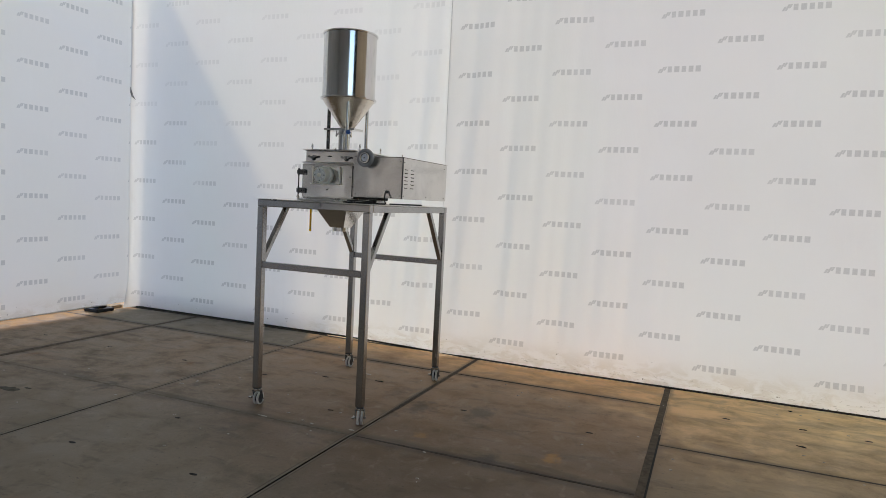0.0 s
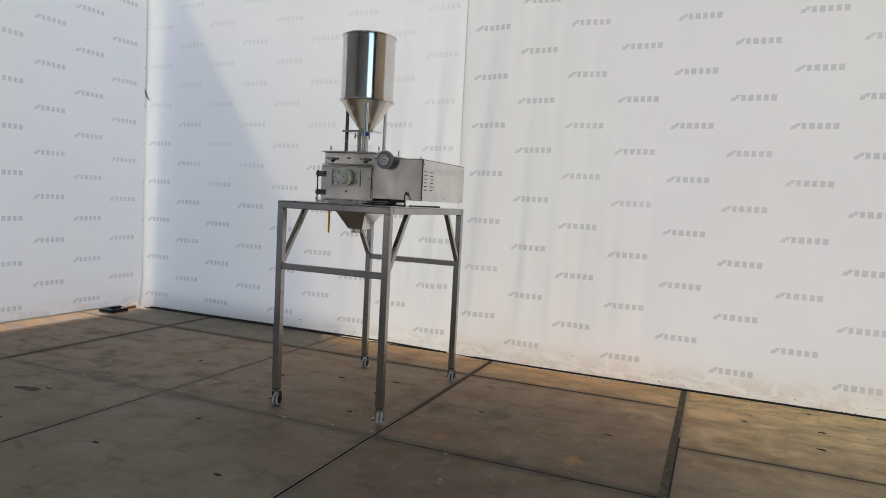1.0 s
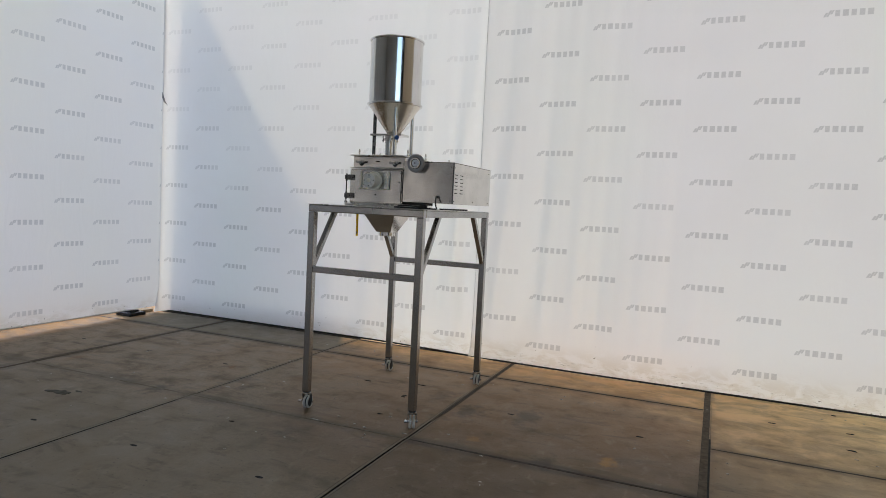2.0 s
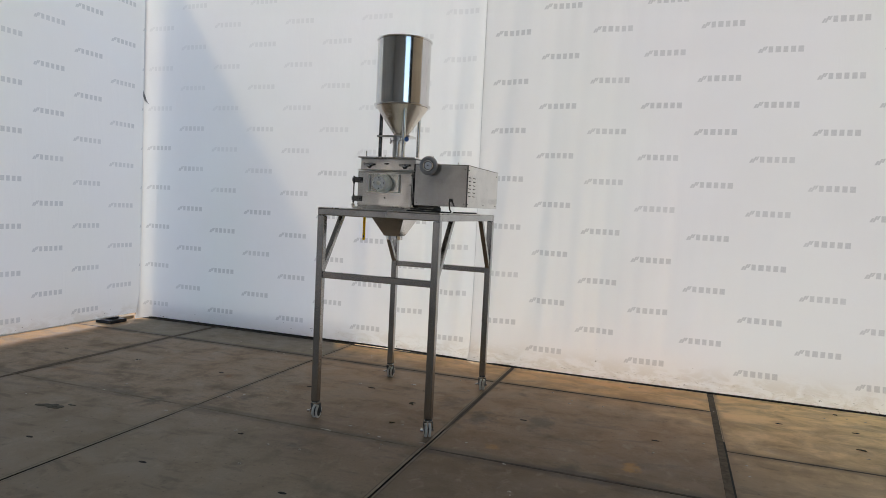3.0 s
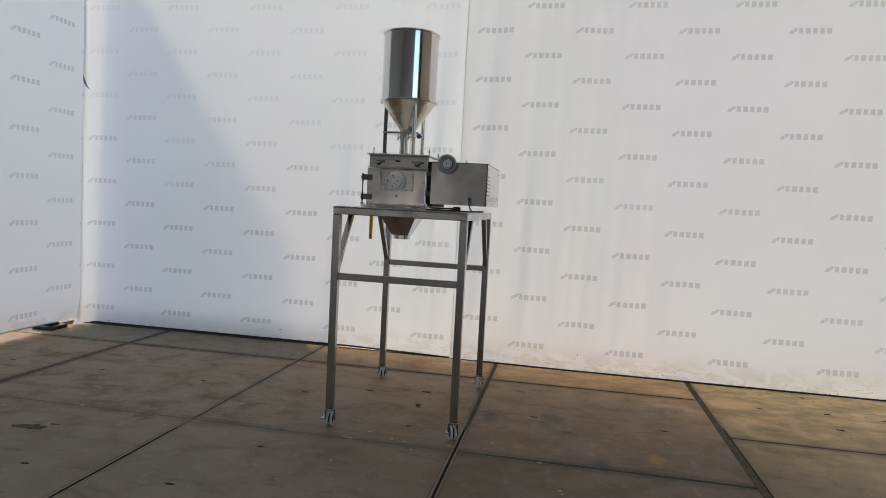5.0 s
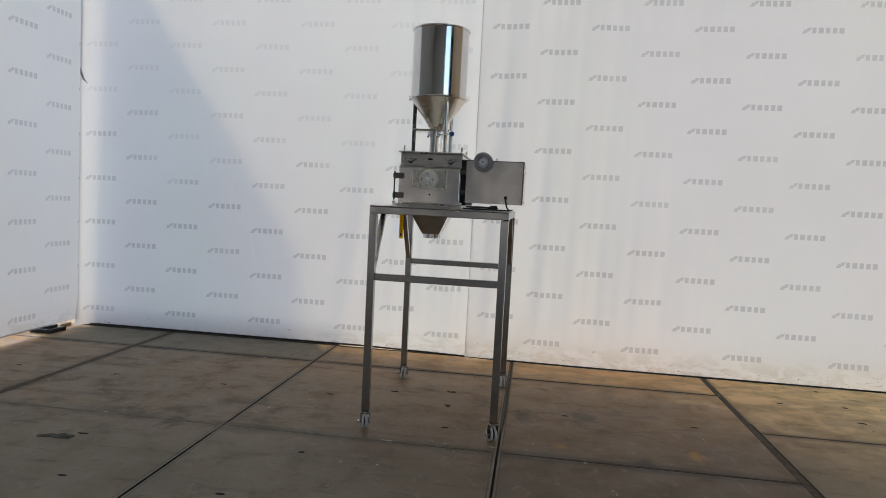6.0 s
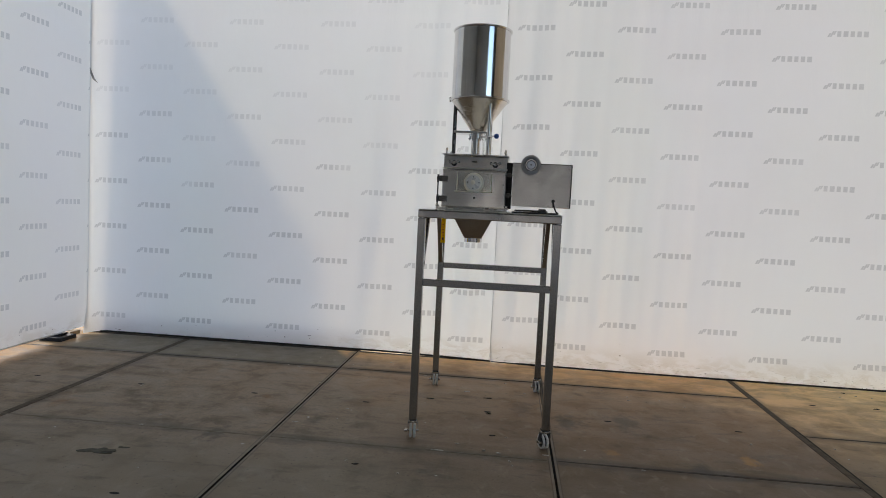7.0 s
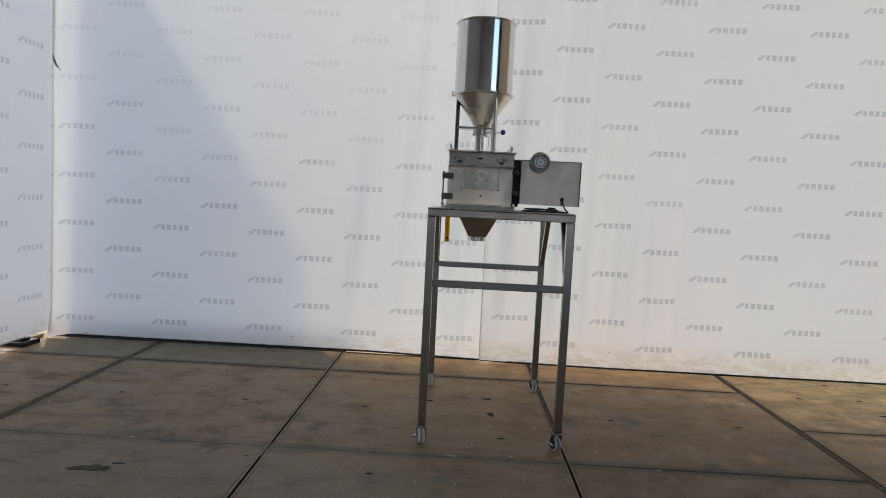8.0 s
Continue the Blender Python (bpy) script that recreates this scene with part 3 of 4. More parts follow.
tagged(part("backdrop_west", box(-34, -24, -26, 30, -0.03, 5), YARD_RENDER), "unseen plain rendered building added to shape light and reflections", "building", kind="structure")
# unseen plain wall added outside, which shades part of the sheet
gable = box(-8.0, -7.8, YN + 1.14, YN + 6.6, -0.02, 5.35)
for v in gable.verts:
    if v.co.y < YN + 2:
        v.co.y += 0.05 * v.co.z
tagged(part("shade_wall", gable, OUTER), "unseen rendered wall added outside to shade the tarpaulin", "wall", kind="structure")
# unseen low blocks added outside to cut low sky light at the sheets
tagged(part("sky_blocker", box(-7.7, -4.4, YN + 0.42, YN + 0.58, -0.02, 0.27, 0.01), OUTER), "unseen low block added outside to cut sky light at the tarpaulin's foot", "kerb", kind="structure")
tagged(part("sky_blocker_west", box(-8.35, -8.15, 3.6, 7.0, -0.02, 0.17, 0.01), OUTER), "unseen low block added outside to cut sky light at the tarpaulin's foot", "kerb", kind="structure")
tagged(part("ground", box(-120, 120, -120, 120, -0.5, -0.03), GROUND), "yard ground around the hall", "ground", kind="structure")

# ---- floor of two-metre concrete slabs ----
floor = tagged(part("floor", box(-8.37, 7.63, -9.3, 7.2, -0.028, -0.018), JOINT), "stained concrete slab floor with dark joints", "floor", kind="structure")


def slab_mesh():
    bm = box(-0.9980, 0.9980, -0.9985, 0.9985, -0.017, 0.0, 0.0025, None, 1)
    sides = [tuple(f.calc_center_median()) for f in bm.faces if abs(f.normal.z) < 0.5]
    for x in (-0.50, 0.53):
        lathe([(0.030, -0.002), (0.030, 0.0012), (0.022, 0.0016)], Matrix.Translation((x, -0.04, 0)) @ Matrix.Diagonal((1.0, 0.42, 1, 1)), 12, bm)
    for f in bm.faces:
        f.material_index = 1 if f.calc_area() < 0.003 and all(abs(v.co.y + 0.04) < 0.03 for v in f.verts) else 1 if tuple(f.calc_center_median()) in sides else 0
    return mesh_of(bm, "slab", (SLAB, DARK_SLOT))


def dirt_strip(x, y0, y1, w, seed):
    """Packed dirt lying along a joint, with a ragged outline."""
    rnd = random.Random(seed)
    n = int((y1 - y0) / 0.05)
    bm = bmesh.new()
    rows = []
    for i in range(n + 1):
        y = y0 + (y1 - y0) * i / n
        taper = min(1.0, 0.4 + (y - y0) / 0.5)
        a, b = (w * taper * (1 + rnd.uniform(-0.05, 0.05)) for _ in range(2))
        rows.append([bm.verts.new((x + d, y, z)) for d, z in ((-a, -0.004), (-a * 0.8, 0.0024), (b * 0.8, 0.0024), (b, -0.004))])
    for p, q in zip(rows, rows[1:]):
        for i in range(3):
            bm.faces.new((p[i], p[i + 1], q[i + 1], q[i]))
    return bm


for jx, j0, jw in ((-6.448, -2.0, 0.036), (-2.418, 4.55, 0.022), (-0.420, -2.0, 0.031)):
    part("joint_fill", dirt_strip(jx, j0, 7.0, jw, int(jx * -100)), FILL, floor, "packed dirt filling the joint", True)
for jx, j0, j1, jw in ((-0.388, 0.0, 5.3, 0.008), (-2.412, 4.6, 6.75, 0.005)):
    crack = dirt_strip(jx, j0, j1, jw, int(jx * -1000))
    bmesh.ops.translate(crack, vec=(0, 0, 0.0006), verts=crack.verts[:])
    part("open_crack", crack, DARK_SLOT, floor, "black open crack beside the filled joint", True)
for jx0, jx1, jy in ((-8.40, -4.44, 4.115), (-8.40, -4.44, 6.115), (-4.43, -2.43, 4.115), (-4.43, -2.43, 6.115), (-2.42, -0.42, 4.115), (-2.42, -0.42, 6.115), (-0.41, 3.5, 5.08)):
    strip = dirt_strip(0, jx0 + 0.03, jx1 - 0.03, 0.012 if jy < 5 and jx1 < -2.4 else 0.013, int(jy * 100 - jx0 * 10))
    bmesh.ops.transform(strip, matrix=pose(0, jy, 0, 0, 0, -90), verts=strip.verts[:])
    part("joint_fill", strip, JOINT_CEMENT if jy < 5 and jx1 < -4.4 else JOINT_GREY if jy < 5 and jx1 < -2.4 else JOINT_DARK, floor, "", True)
patched = dirt_strip(-4.436, 3.93, 4.17, 0.013, 77)
bmesh.ops.translate(patched, vec=(0, 0, 0.0006), verts=patched.verts[:])
part("joint_fill", patched, JOINT_GREY, floor, "mortar patch over the joint", True)
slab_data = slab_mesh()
for i in range(8):
    x = -7.454 + 2.012 * i
    y = -7.920 if x > -0.4 else -8.885
    while y < 7.2:
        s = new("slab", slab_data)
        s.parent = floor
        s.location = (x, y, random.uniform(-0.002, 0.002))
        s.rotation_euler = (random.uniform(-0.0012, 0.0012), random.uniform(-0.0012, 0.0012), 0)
        y += 2


def blob(cx, cy, rx, ry, z, seed, n=22):
    rnd = random.Random(seed)
    bm = bmesh.new()
    ph = [rnd.uniform(0, 6.28) for _ in range(4)]
    vs = []
    for i in range(n):
        a = 2 * math.pi * i / n
        k = 1 + 0.28 * math.sin(2 * a + ph[0]) + 0.22 * math.sin(3 * a + ph[1]) + 0.16 * math.sin(5 * a + ph[2])
        vs.append(bm.verts.new((cx + rx * k * math.cos(a), cy + ry * k * math.sin(a), z)))
    bm.faces.new(vs)
    low = bmesh.ops.extrude_face_region(bm, geom=bm.faces[:])
    for v in low["geom"]:
        if isinstance(v, bmesh.types.BMVert):
            v.co.z -= 0.0035
    bmesh.ops.recalc_face_normals(bm, faces=bm.faces[:])
    return bm


# ---- steel stand on castors ----
LX, LY, T = (-3.420, -2.472), (4.315, 5.745), 0.055
stand = tagged(empty("steel_stand", sum(LX) / 2, sum(LY) / 2, 0), "tall square-tube stainless steel stand on four castors", "stand")


def under(name, bm, mat, parent, label="", smooth=False):
    """A part modelled in world places under a thing that stands elsewhere."""
    ob = part(name, bm, mat, parent, label, smooth)
    p = parent
    m = Matrix.Identity(4)
    while p:
        m = p.matrix_basis @ m
        p = p.parent
    ob.data.transform(m.inverted())
    return ob


for x in LX:
    for y in LY:
        under("leg", box(x - T / 2, x + T / 2, y - T / 2, y + T / 2, 0.145, 1.599, 0.006), FRAME_STEEL, stand)
for y in LY:
    under("top_rail", box(LX[0] - T / 2, LX[1] + T / 2, y - T / 2, y + T / 2, 1.6005, 1.655, 0.006), FRAME_STEEL, stand)
    under("stretcher", box(LX[0] + T / 2 + 0.001, LX[1] - T / 2 - 0.001, y - 0.022, y + 0.022, 1.116, 1.166, 0.005), FRAME_STEEL, stand)
for x in LX:
    under("top_rail", box(x - T / 2, x + T / 2, LY[0] + T / 2 + 0.001, LY[1] - T / 2 - 0.001, 1.6005, 1.655, 0.006), FRAME_STEEL, stand)
    for y, d in ((LY[0], 1), (LY[1], -1)):
        under("brace", bar((x, y + d * 0.020, 1.175), (x, y + d * 0.33, 1.62), 0.040, 0.040, 0.005), FRAME_STEEL, stand)
under("top_plate", merge(merge(box(LX[0] - 0.028, LX[1] + 0.028, 4.283, 4.82, 1.6552, 1.6625, 0.003), box(LX[0] - 0.028, LX[1] + 0.028, 5.08, 5.77, 1.6552, 1.661)), merge(box(LX[0] - 0.028, -3.225, 4.82, 5.08, 1.6552, 1.661), box(-2.95, LX[1] + 0.028, 4.82, 5.08, 1.6552, 1.661))), EDGE_STEEL, stand)


def castor(x, y, turn):
    """Braked swivel castor with twin tyres; the trail points along turn degrees."""
    plate = merge(lathe([(0.024, 0.120), (0.030, 0.124), (0.030, 0.138), (0.022, 0.146)], None, 24), box(-0.027, 0.027, -0.027, 0.027, 0.138, 0.147, 0.003))
    for s in (-1, 1):
        one = box(-0.018, 0.018, s * 0.0335 - 0.0015, s * 0.0335 + 0.0015, 0.045, 0.122, 0.001)
        for v in one.verts:
            if v.co.z < 0.09:
                v.co.x += 0.022
        merge(plate, one)
    box(-0.020, 0.020, -0.035, 0.035, 0.118, 0.123, 0.001, plate)
    fork = part("castor", plate, HUB, stand, "braked castor with pale tyres", True)
    fork.matrix_basis = stand.matrix_basis.inverted() @ pose(x, y, 0, 0, 0, turn)
    part("collar", lathe([(0.030, 0.1235), (0.0315, 0.125), (0.0315, 0.133), (0.030, 0.1345)], None, 28), CHROME, fork, smooth=True)
    q = Matrix.Translation((0.022, 0, 0.052)) @ pose(0, 0, 0, 90, 0, 0)
    for s in (-1, 1):
        m = Matrix.Translation((0, s * 0.0145, 0)) @ q
        part("tyre", lathe([(0.039, -0.0082), (0.047, -0.0086), (0.051, -0.0060), (0.052, 0.0), (0.051, 0.0060), (0.047, 0.0086), (0.039, 0.0082), (0.039, -0.0082)], m, 36, None, False), TYRE, fork, smooth=True)
        part("rim", lathe([(0.012, -0.009), (0.034, -0.006), (0.038, -0.0055), (0.038, 0.0055), (0.034, 0.006), (0.012, 0.009)], m, 30), HUB, fork, smooth=True)
    part("axle", rod((0.022, -0.043, 0.052), (0.022, 0.043, 0.052), 0.008, 12), CHROME, fork, smooth=True)
    for s in (-1, 1):
        part("axle_nut", rod((0.022, s * 0.036, 0.052), (0.022, s * 0.044, 0.052), 0.0095, 6), CHROME, fork)
    pedal = box(-0.020, 0.026, 0.0445, 0.0510, 0.062, 0.068, 0.002)
    box(-0.034, -0.016, 0.036, 0.060, 0.056, 0.072, 0.004, pedal)
    box(0.016, 0.030, 0.0445, 0.0520, 0.040, 0.066, 0.003, pedal)
    part("brake_pedal", pedal, CHROME, fork)


castor(LX[0], LY[0] + 0.004, 97)
castor(LX[1], LY[0] + 0.004, 116)
castor(LX[0], LY[1], 93)
castor(LX[1], LY[1], 99)

# ---- roller granulator on the stand ----
mill = tagged(empty("granulator", -2.9, 5.0, 1.661), "stainless steel granulating mill with a tall round hopper", "machine")


def p(name, bm, mat, parent=None, label="", smooth=True):
    return under(name, bm, mat, parent or mill, label, smooth)


HX0, HX1, HY0, HY1 = -3.335, -2.848, 4.725, 5.28
# milling chamber
chamber = p("chamber", box(HX0, HX1, HY0, HY1, 1.684, 1.971, 0.004), STEEL)
p("base_flange", box(HX0 - 0.02, HX1 + 0.02, HY0 - 0.028, HY1 + 0.02, 1.6635, 1.683, 0.005), EDGE_STEEL)
door = p("chamber_door", box(HX0 + 0.004, HX1 - 0.004, HY0 - 0.016, HY0 - 0.001, 1.690, 1.964, 0.006), PANEL_STEEL, None, "brushed steel door with clear acrylic knob guard")
lid = p("lid", box(HX0 + 0.004, HX1 + 0.004, HY0 + 0.030, HY1, 1.977, 2.078, 0.004), STEEL)
p("lid_plate", box(HX0 - 0.008, HX1 + 0.016, HY0 - 0.012, HY1 + 0.012, 2.079, 2.090, 0.004), EDGE_STEEL, lid)
p("lid_lip", box(HX0 - 0.004, HX1 + 0.006, HY0 - 0.018, HY0 + 0.029, 1.9755, 1.987, 0.004), EDGE_STEEL, lid)
p("lid_slot", lathe([(0.010, 0), (0.010, 0.0022)], Matrix.Translation((-3.098, HY0 + 0.030, 2.036)) @ pose(0, 0, 0, 90, 0, 0) @ Matrix.Diagonal((2.2, 0.55, 1, 1)), 20), DARK_SLOT, lid)


def star_knob(x, y, z, parent, r=0.012):
    """A wing nut on a stud."""
    bm = rod((x, y, z), (x, y - 0.034, z), 0.007, 12, None, 0.001)
    lathe([(0.013, 0), (0.013, 0.003)], Matrix.Translation((x, y - 0.006, z)) @ pose(0, 0, 0, 90, 0, 0), 16, bm)
    lathe([(0.008, 0), (r, 0.004), (r, 0.010), (0.007, 0.014)], Matrix.Translation((x, y - 0.014, z)) @ pose(0, 0, 0, 90, 0, 0), 12, bm)
    for s in (-1, 1):
        bar((x + s * 0.006, y - 0.020, z), (x + s * 0.033, y - 0.027, z + 0.009 * (1 if s > 0 else 0.4)), 0.006, 0.017, 0.002, bm, (0, 1, 0))
        lathe([(0.004, -0.004), (0.009, -0.002), (0.009, 0.002), (0.004, 0.004)], Matrix.Translation((x + s * 0.034, y - 0.027, z + 0.007)) @ pose(0, 0, 0, 90, 0, 0), 12, bm)
    nut = p("wing_nut", bm, FRAME_STEEL, parent)
    p("washer", lathe([(0.021, 0), (0.022, 0.002), (0.021, 0.005)], Matrix.Translation((x, y - 0.0005, z - 0.004)) @ pose(0, 0, 0, 90, 0, 0), 20), HUB, nut)
    return nut


star_knob(-3.252, HY0 + 0.030, 2.024, lid)
star_knob(-2.936, HY0 + 0.030, 2.022, lid)


def eye_bolt(x, y, z):
    bm = rod((x, y, z), (x, y, z + 0.012), 0.010, 14, None, 0.002)
    rod((x, y, z + 0.010), (x, y, z + 0.020), 0.005, 10, bm)
    ring((x, y, z + 0.036), 0.0165, 0.0050, (1, 0.35, 0), 20, 8, bm)
    return p("eye_bolt", bm, CHROME, lid)


for x, y in ((-3.322, 4.83), (-2.865, 4.84), (-3.322, 5.20), (-2.865, 5.20)):
    eye_bolt(x, y, 2.089)


def hinge(z):
    bm = box(HX0 - 0.020, HX0 + 0.045, HY0 - 0.032, HY0 - 0.0165, z - 0.022, z + 0.022, 0.003)
    for dx in (0.008, 0.030):
        rod((HX0 + dx, HY0 - 0.031, z), (HX0 + dx, HY0 - 0.037, z), 0.006, 10, bm)
    h = p("hinge", bm, DARK_STEEL, door)
    knuckle = box(HX0 - 0.038, HX0 - 0.0205, HY0 - 0.036, HY0 - 0.002, z - 0.016, z + 0.016, 0.003)
    rod((HX0 - 0.029, HY0 - 0.018, z - 0.030), (HX0 - 0.029, HY0 - 0.018, z + 0.030), 0.008, 14, knuckle)
    p("knuckle", knuckle, HUB, h)
    return h


hinge(1.897)
hinge(1.745)
p("hinge_rod", rod((HX0 - 0.029, HY0 - 0.018, 1.680), (HX0 - 0.029, HY0 - 0.018, 1.880), 0.005, 10), BLACK, door)
for x in (HX0 - 0.030, HX1 + 0.010):
    bm = rod((x, HY0 - 0.020, 1.661), (x, HY0 - 0.020, 1.708), 0.008, 12)
    lathe([(0.015, 0), (0.015, 0.010), (0.010, 0.016)], Matrix.Translation((x, HY0 - 0.020, 1.683)), 6, bm)
    p("hold_down_bolt", bm, CHROME)

# clear guard with round opal knob on the door
DY = HY0 - 0.0165
guard = p("knob_guard", box(-3.218, -2.955, DY - 0.010, DY - 0.001, 1.803, 1.948, 0.002), CLEAR, door, "clear acrylic plate")
p("guard_edge", merge(merge(box(-3.221, -3.214, DY - 0.017, DY - 0.0105, 1.803, 1.948), box(-2.960, -2.953, DY - 0.017, DY - 0.0105, 1.803, 1.948)), box(-3.236, -2.945, DY - 0.020, DY - 0.0105, 1.803, 1.810)), OPAL, guard)
facing = pose(0, 0, 0, 90, 0, 0)
knob = p("round_knob", lathe([(0.072, 0), (0.076, 0.006), (0.076, 0.024), (0.070, 0.030)], Matrix.Translation((-3.090, DY - 0.011, 1.873)) @ facing, 48), OPAL, door, "pale stepped acrylic knob")
p("knob_disc", lathe([(0.050, 0.030), (0.060, 0.034), (0.060, 0.090), (0.058, 0.094), (0.054, 0.095)], Matrix.Translation((-3.090, DY - 0.011, 1.873)) @ facing, 48), OPAL, knob, "pale frosted acrylic disc")
p("knob_plate", lathe([(0.055, 0.0955), (0.055, 0.0985), (0.044, 0.0990), (0.043, 0.0975), (0.040, 0.0975), (0.039, 0.1005), (0.018, 0.1010)], Matrix.Translation((-3.090, DY - 0.011, 1.873)) @ facing, 48), SATIN, knob, "pale satin aluminium plate")
p("knob_cap", lathe([(0.017, 0.1012), (0.017, 0.108), (0.008, 0.114)], Matrix.Translation((-3.090, DY - 0.011, 1.873)) @ facing, 24), OPAL, knob)
for a in range(4):
    x, z = -3.090 + 0.043 * math.cos(a * math.pi / 2), 1.873 + 0.043 * math.sin(a * math.pi / 2)
    p("screw", rod((x, DY - 0.108, z), (x, DY - 0.112, z), 0.005, 10), HUB, knob)
p("door_mark", lathe([(0.007, 0), (0.007, 0.0012)], Matrix.Translation((-3.084, HY0 - 0.0162, 1.760)) @ facing, 12), DARK_SLOT, door)
p("drain_plug", rod((-2.868, HY0 - 0.016, 1.868), (-2.868, HY0 - 0.024, 1.868), 0.006, 12), FRAME_STEEL, door)

# dark seal and clamps between chamber and drive cabinet
p("seal", box(HX1 + 0.001, -2.803, 4.735, 5.26, 1.690, 2.040, 0.002), BLACK)
for z in (1.943, 1.790):
    bm = rod((-2.826, 4.736, z), (-2.826, 4.700, z), 0.009, 14, None, 0.002)
    lathe([(0.016, 0), (0.019, 0.005), (0.016, 0.012)], Matrix.Translation((-2.826, 4.708, z)) @ facing, 14, bm)
    rod((-2.860, 4.712, z + 0.001), (-2.800, 4.712, z - 0.002), 0.005, 10, bm)
    p("clamp", bm, DARK_STEEL)

# drive cabinet
CX0, CX1, CY0, CY1, CZ0, CZ1 = -2.800, -2.366, 4.645, 5.530, 1.712, 2.036
cab = p("drive_cabinet", box(CX0, CX1 - 0.003, CY0 + 0.003, CY1, CZ0, CZ1 - 0.004, 0.003), STEEL, None, "plain brushed steel drive cabinet with vent slots")
p("front_panel", box(CX0 + 0.001, CX1 - 0.006, CY0, CY0 + 0.0025, CZ0 + 0.002, CZ1 - 0.006, 0.0008), PANEL_STEEL, cab)
p("side_panel", box(CX1 - 0.0025, CX1, CY0 + 0.008, CY1 - 0.002, CZ0 + 0.001, CZ1 - 0.006, 0.0008), STEEL, cab)
p("cover", box(CX0 - 0.002, CX1 + 0.004, CY0 - 0.003, CY1 + 0.003, CZ1 - 0.0035, CZ1, 0.001), STEEL, cab)
p("corner_strip", box(CX1 - 0.006, CX1 + 0.002, CY0 - 0.002, CY0 + 0.007, CZ0, CZ1 - 0.004, 0.0005), HUB, cab)
for c, y in enumerate((4.708, 4.822)):
    for r in range(6):
        z = 1.940 - 0.0285 * r
        bm = box(CX1 - 0.001, CX1 + 0.0012, y - 0.026, y + 0.026, z - 0.0024, z + 0.0024)
        slot = p("vent_slot", bm, DARK_SLOT, cab)
        p("louvre", box(CX1 + 0.0005, CX1 + 0.006, y - 0.027, y + 0.027, z + 0.0025, z + 0.0050, 0.001), STEEL, slot)
for y, z in ((4.672, 1.735), (4.672, 1.995), (5.48, 1.735), (5.48, 1.995), (5.10, 1.735)):
    p("screw", rod((CX1 - 0.001, y, z), (CX1 + 0.004, y, z), 0.004, 10), FRAME_STEEL, cab)
for x, z in ((CX1 - 0.022, 1.735), (CX1 - 0.022, 2.000), (CX0 + 0.02, 1.735)):
    p("screw", rod((x, CY0 + 0.001, z), (x, CY0 - 0.004, z), 0.004, 10), FRAME_STEEL, cab)
p("lifting_lug", merge(rod((-2.60, 5.10, CZ1 - 0.001), (-2.60, 5.10, CZ1 + 0.012), 0.011, 12), rod((-2.60, 5.10, CZ1 + 0.010), (-2.60, 5.10, CZ1 + 0.050), 0.006, 10)), CHROME, cab)
# round speed dial on the cabinet front
dm = Matrix.Translation((-2.671, CY0 + 0.001, 2.019)) @ facing
dial = p("speed_dial", lathe([(0.020, 0), (0.020, 0.028), (0.050, 0.030), (0.060, 0.036), (0.072, 0.044), (0.0735, 0.050), (0.0725, 0.060), (0.067, 0.068), (0.058, 0.071), (0.050, 0.069), (0.047, 0.062)], dm, 48), GREY_PLASTIC, cab, "round grey dial wheel with chrome ring")
p("dial_groove", lathe([(0.028, 0.0622), (0.0465, 0.0622), (0.0465, 0.0640), (0.028, 0.0640)], dm, 40), HUB, dial)
p("dial_ring", lathe([(0.033, 0.0642), (0.043, 0.0642), (0.0435, 0.070), (0.041, 0.073), (0.035, 0.073), (0.0325, 0.070), (0.033, 0.0642)], dm, 40, None, False), ALLOY, dial)
p("dial_face", lathe([(0.029, 0.0642), (0.029, 0.067), (0.027, 0.0685)], dm, 36), DIAL, dial)
p("dial_hub", lathe([(0.005, 0.0687), (0.005, 0.073)], dm, 14), HUB, dial)

# feed hopper on three posts, with slide valve
AX, AY = -3.096, 5.010
ax = Matrix.Translation((AX, AY, 0))
hopper = p("hopper", lathe([(0.2215, 2.546), (0.2240, 2.546), (0.2240, 3.070), (0.2215, 3.070), (0.2215, 2.546)], ax, 96, None, False), HOPPER_STEEL, None, "polished steel cylinder, open at the top")
p("top_rim", ring((AX, AY, 3.077), 0.2265, 0.0080, (0, 0, 1), 96, 12), HOPPER_STEEL, hopper)
p("ring_flange", lathe([(0.222, 2.530), (0.236, 2.530), (0.238, 2.534), (0.238, 2.543), (0.236, 2.5455), (0.222, 2.5455), (0.222, 2.530)], ax, 96, None, False), STEEL, hopper)
p("cone", lathe([(0.053, 2.292), (0.056, 2.292), (0.2215, 2.529), (0.2185, 2.529), (0.053, 2.292)], ax, 96, None, False), CONE_STEEL, hopper)
for i, (dx, dy) in enumerate(((0.094, -0.158), (-0.190, 0.004), (0.092, 0.170))):
    x, y = AX + dx, AY + dy
    # the left post's dark reflection is put into its steel colour
    post = p("post", rod((x, y, 2.089), (x, y, 2.530), 0.0155, 20), DARK_STEEL if i == 1 else HOPPER_STEEL, hopper)
    p("post_foot", lathe([(0.028, 2.0892), (0.028, 2.096), (0.018, 2.099)], Matrix.Translation((x, y, 0)), 20), STEEL, post)
    ux, uy = dx / math.hypot(dx, dy), dy / math.hypot(dx, dy)
    if i:
        p("lug", merge(rod((AX + ux * 0.236, AY + uy * 0.236, 2.524), (AX + ux * 0.236, AY + uy * 0.236, 2.556), 0.008, 12), rod((AX + ux * 0.236, AY + uy * 0.236, 2.550), (AX + ux * 0.236, AY + uy * 0.236, 2.560), 0.012, 6)), CHROME, hopper)
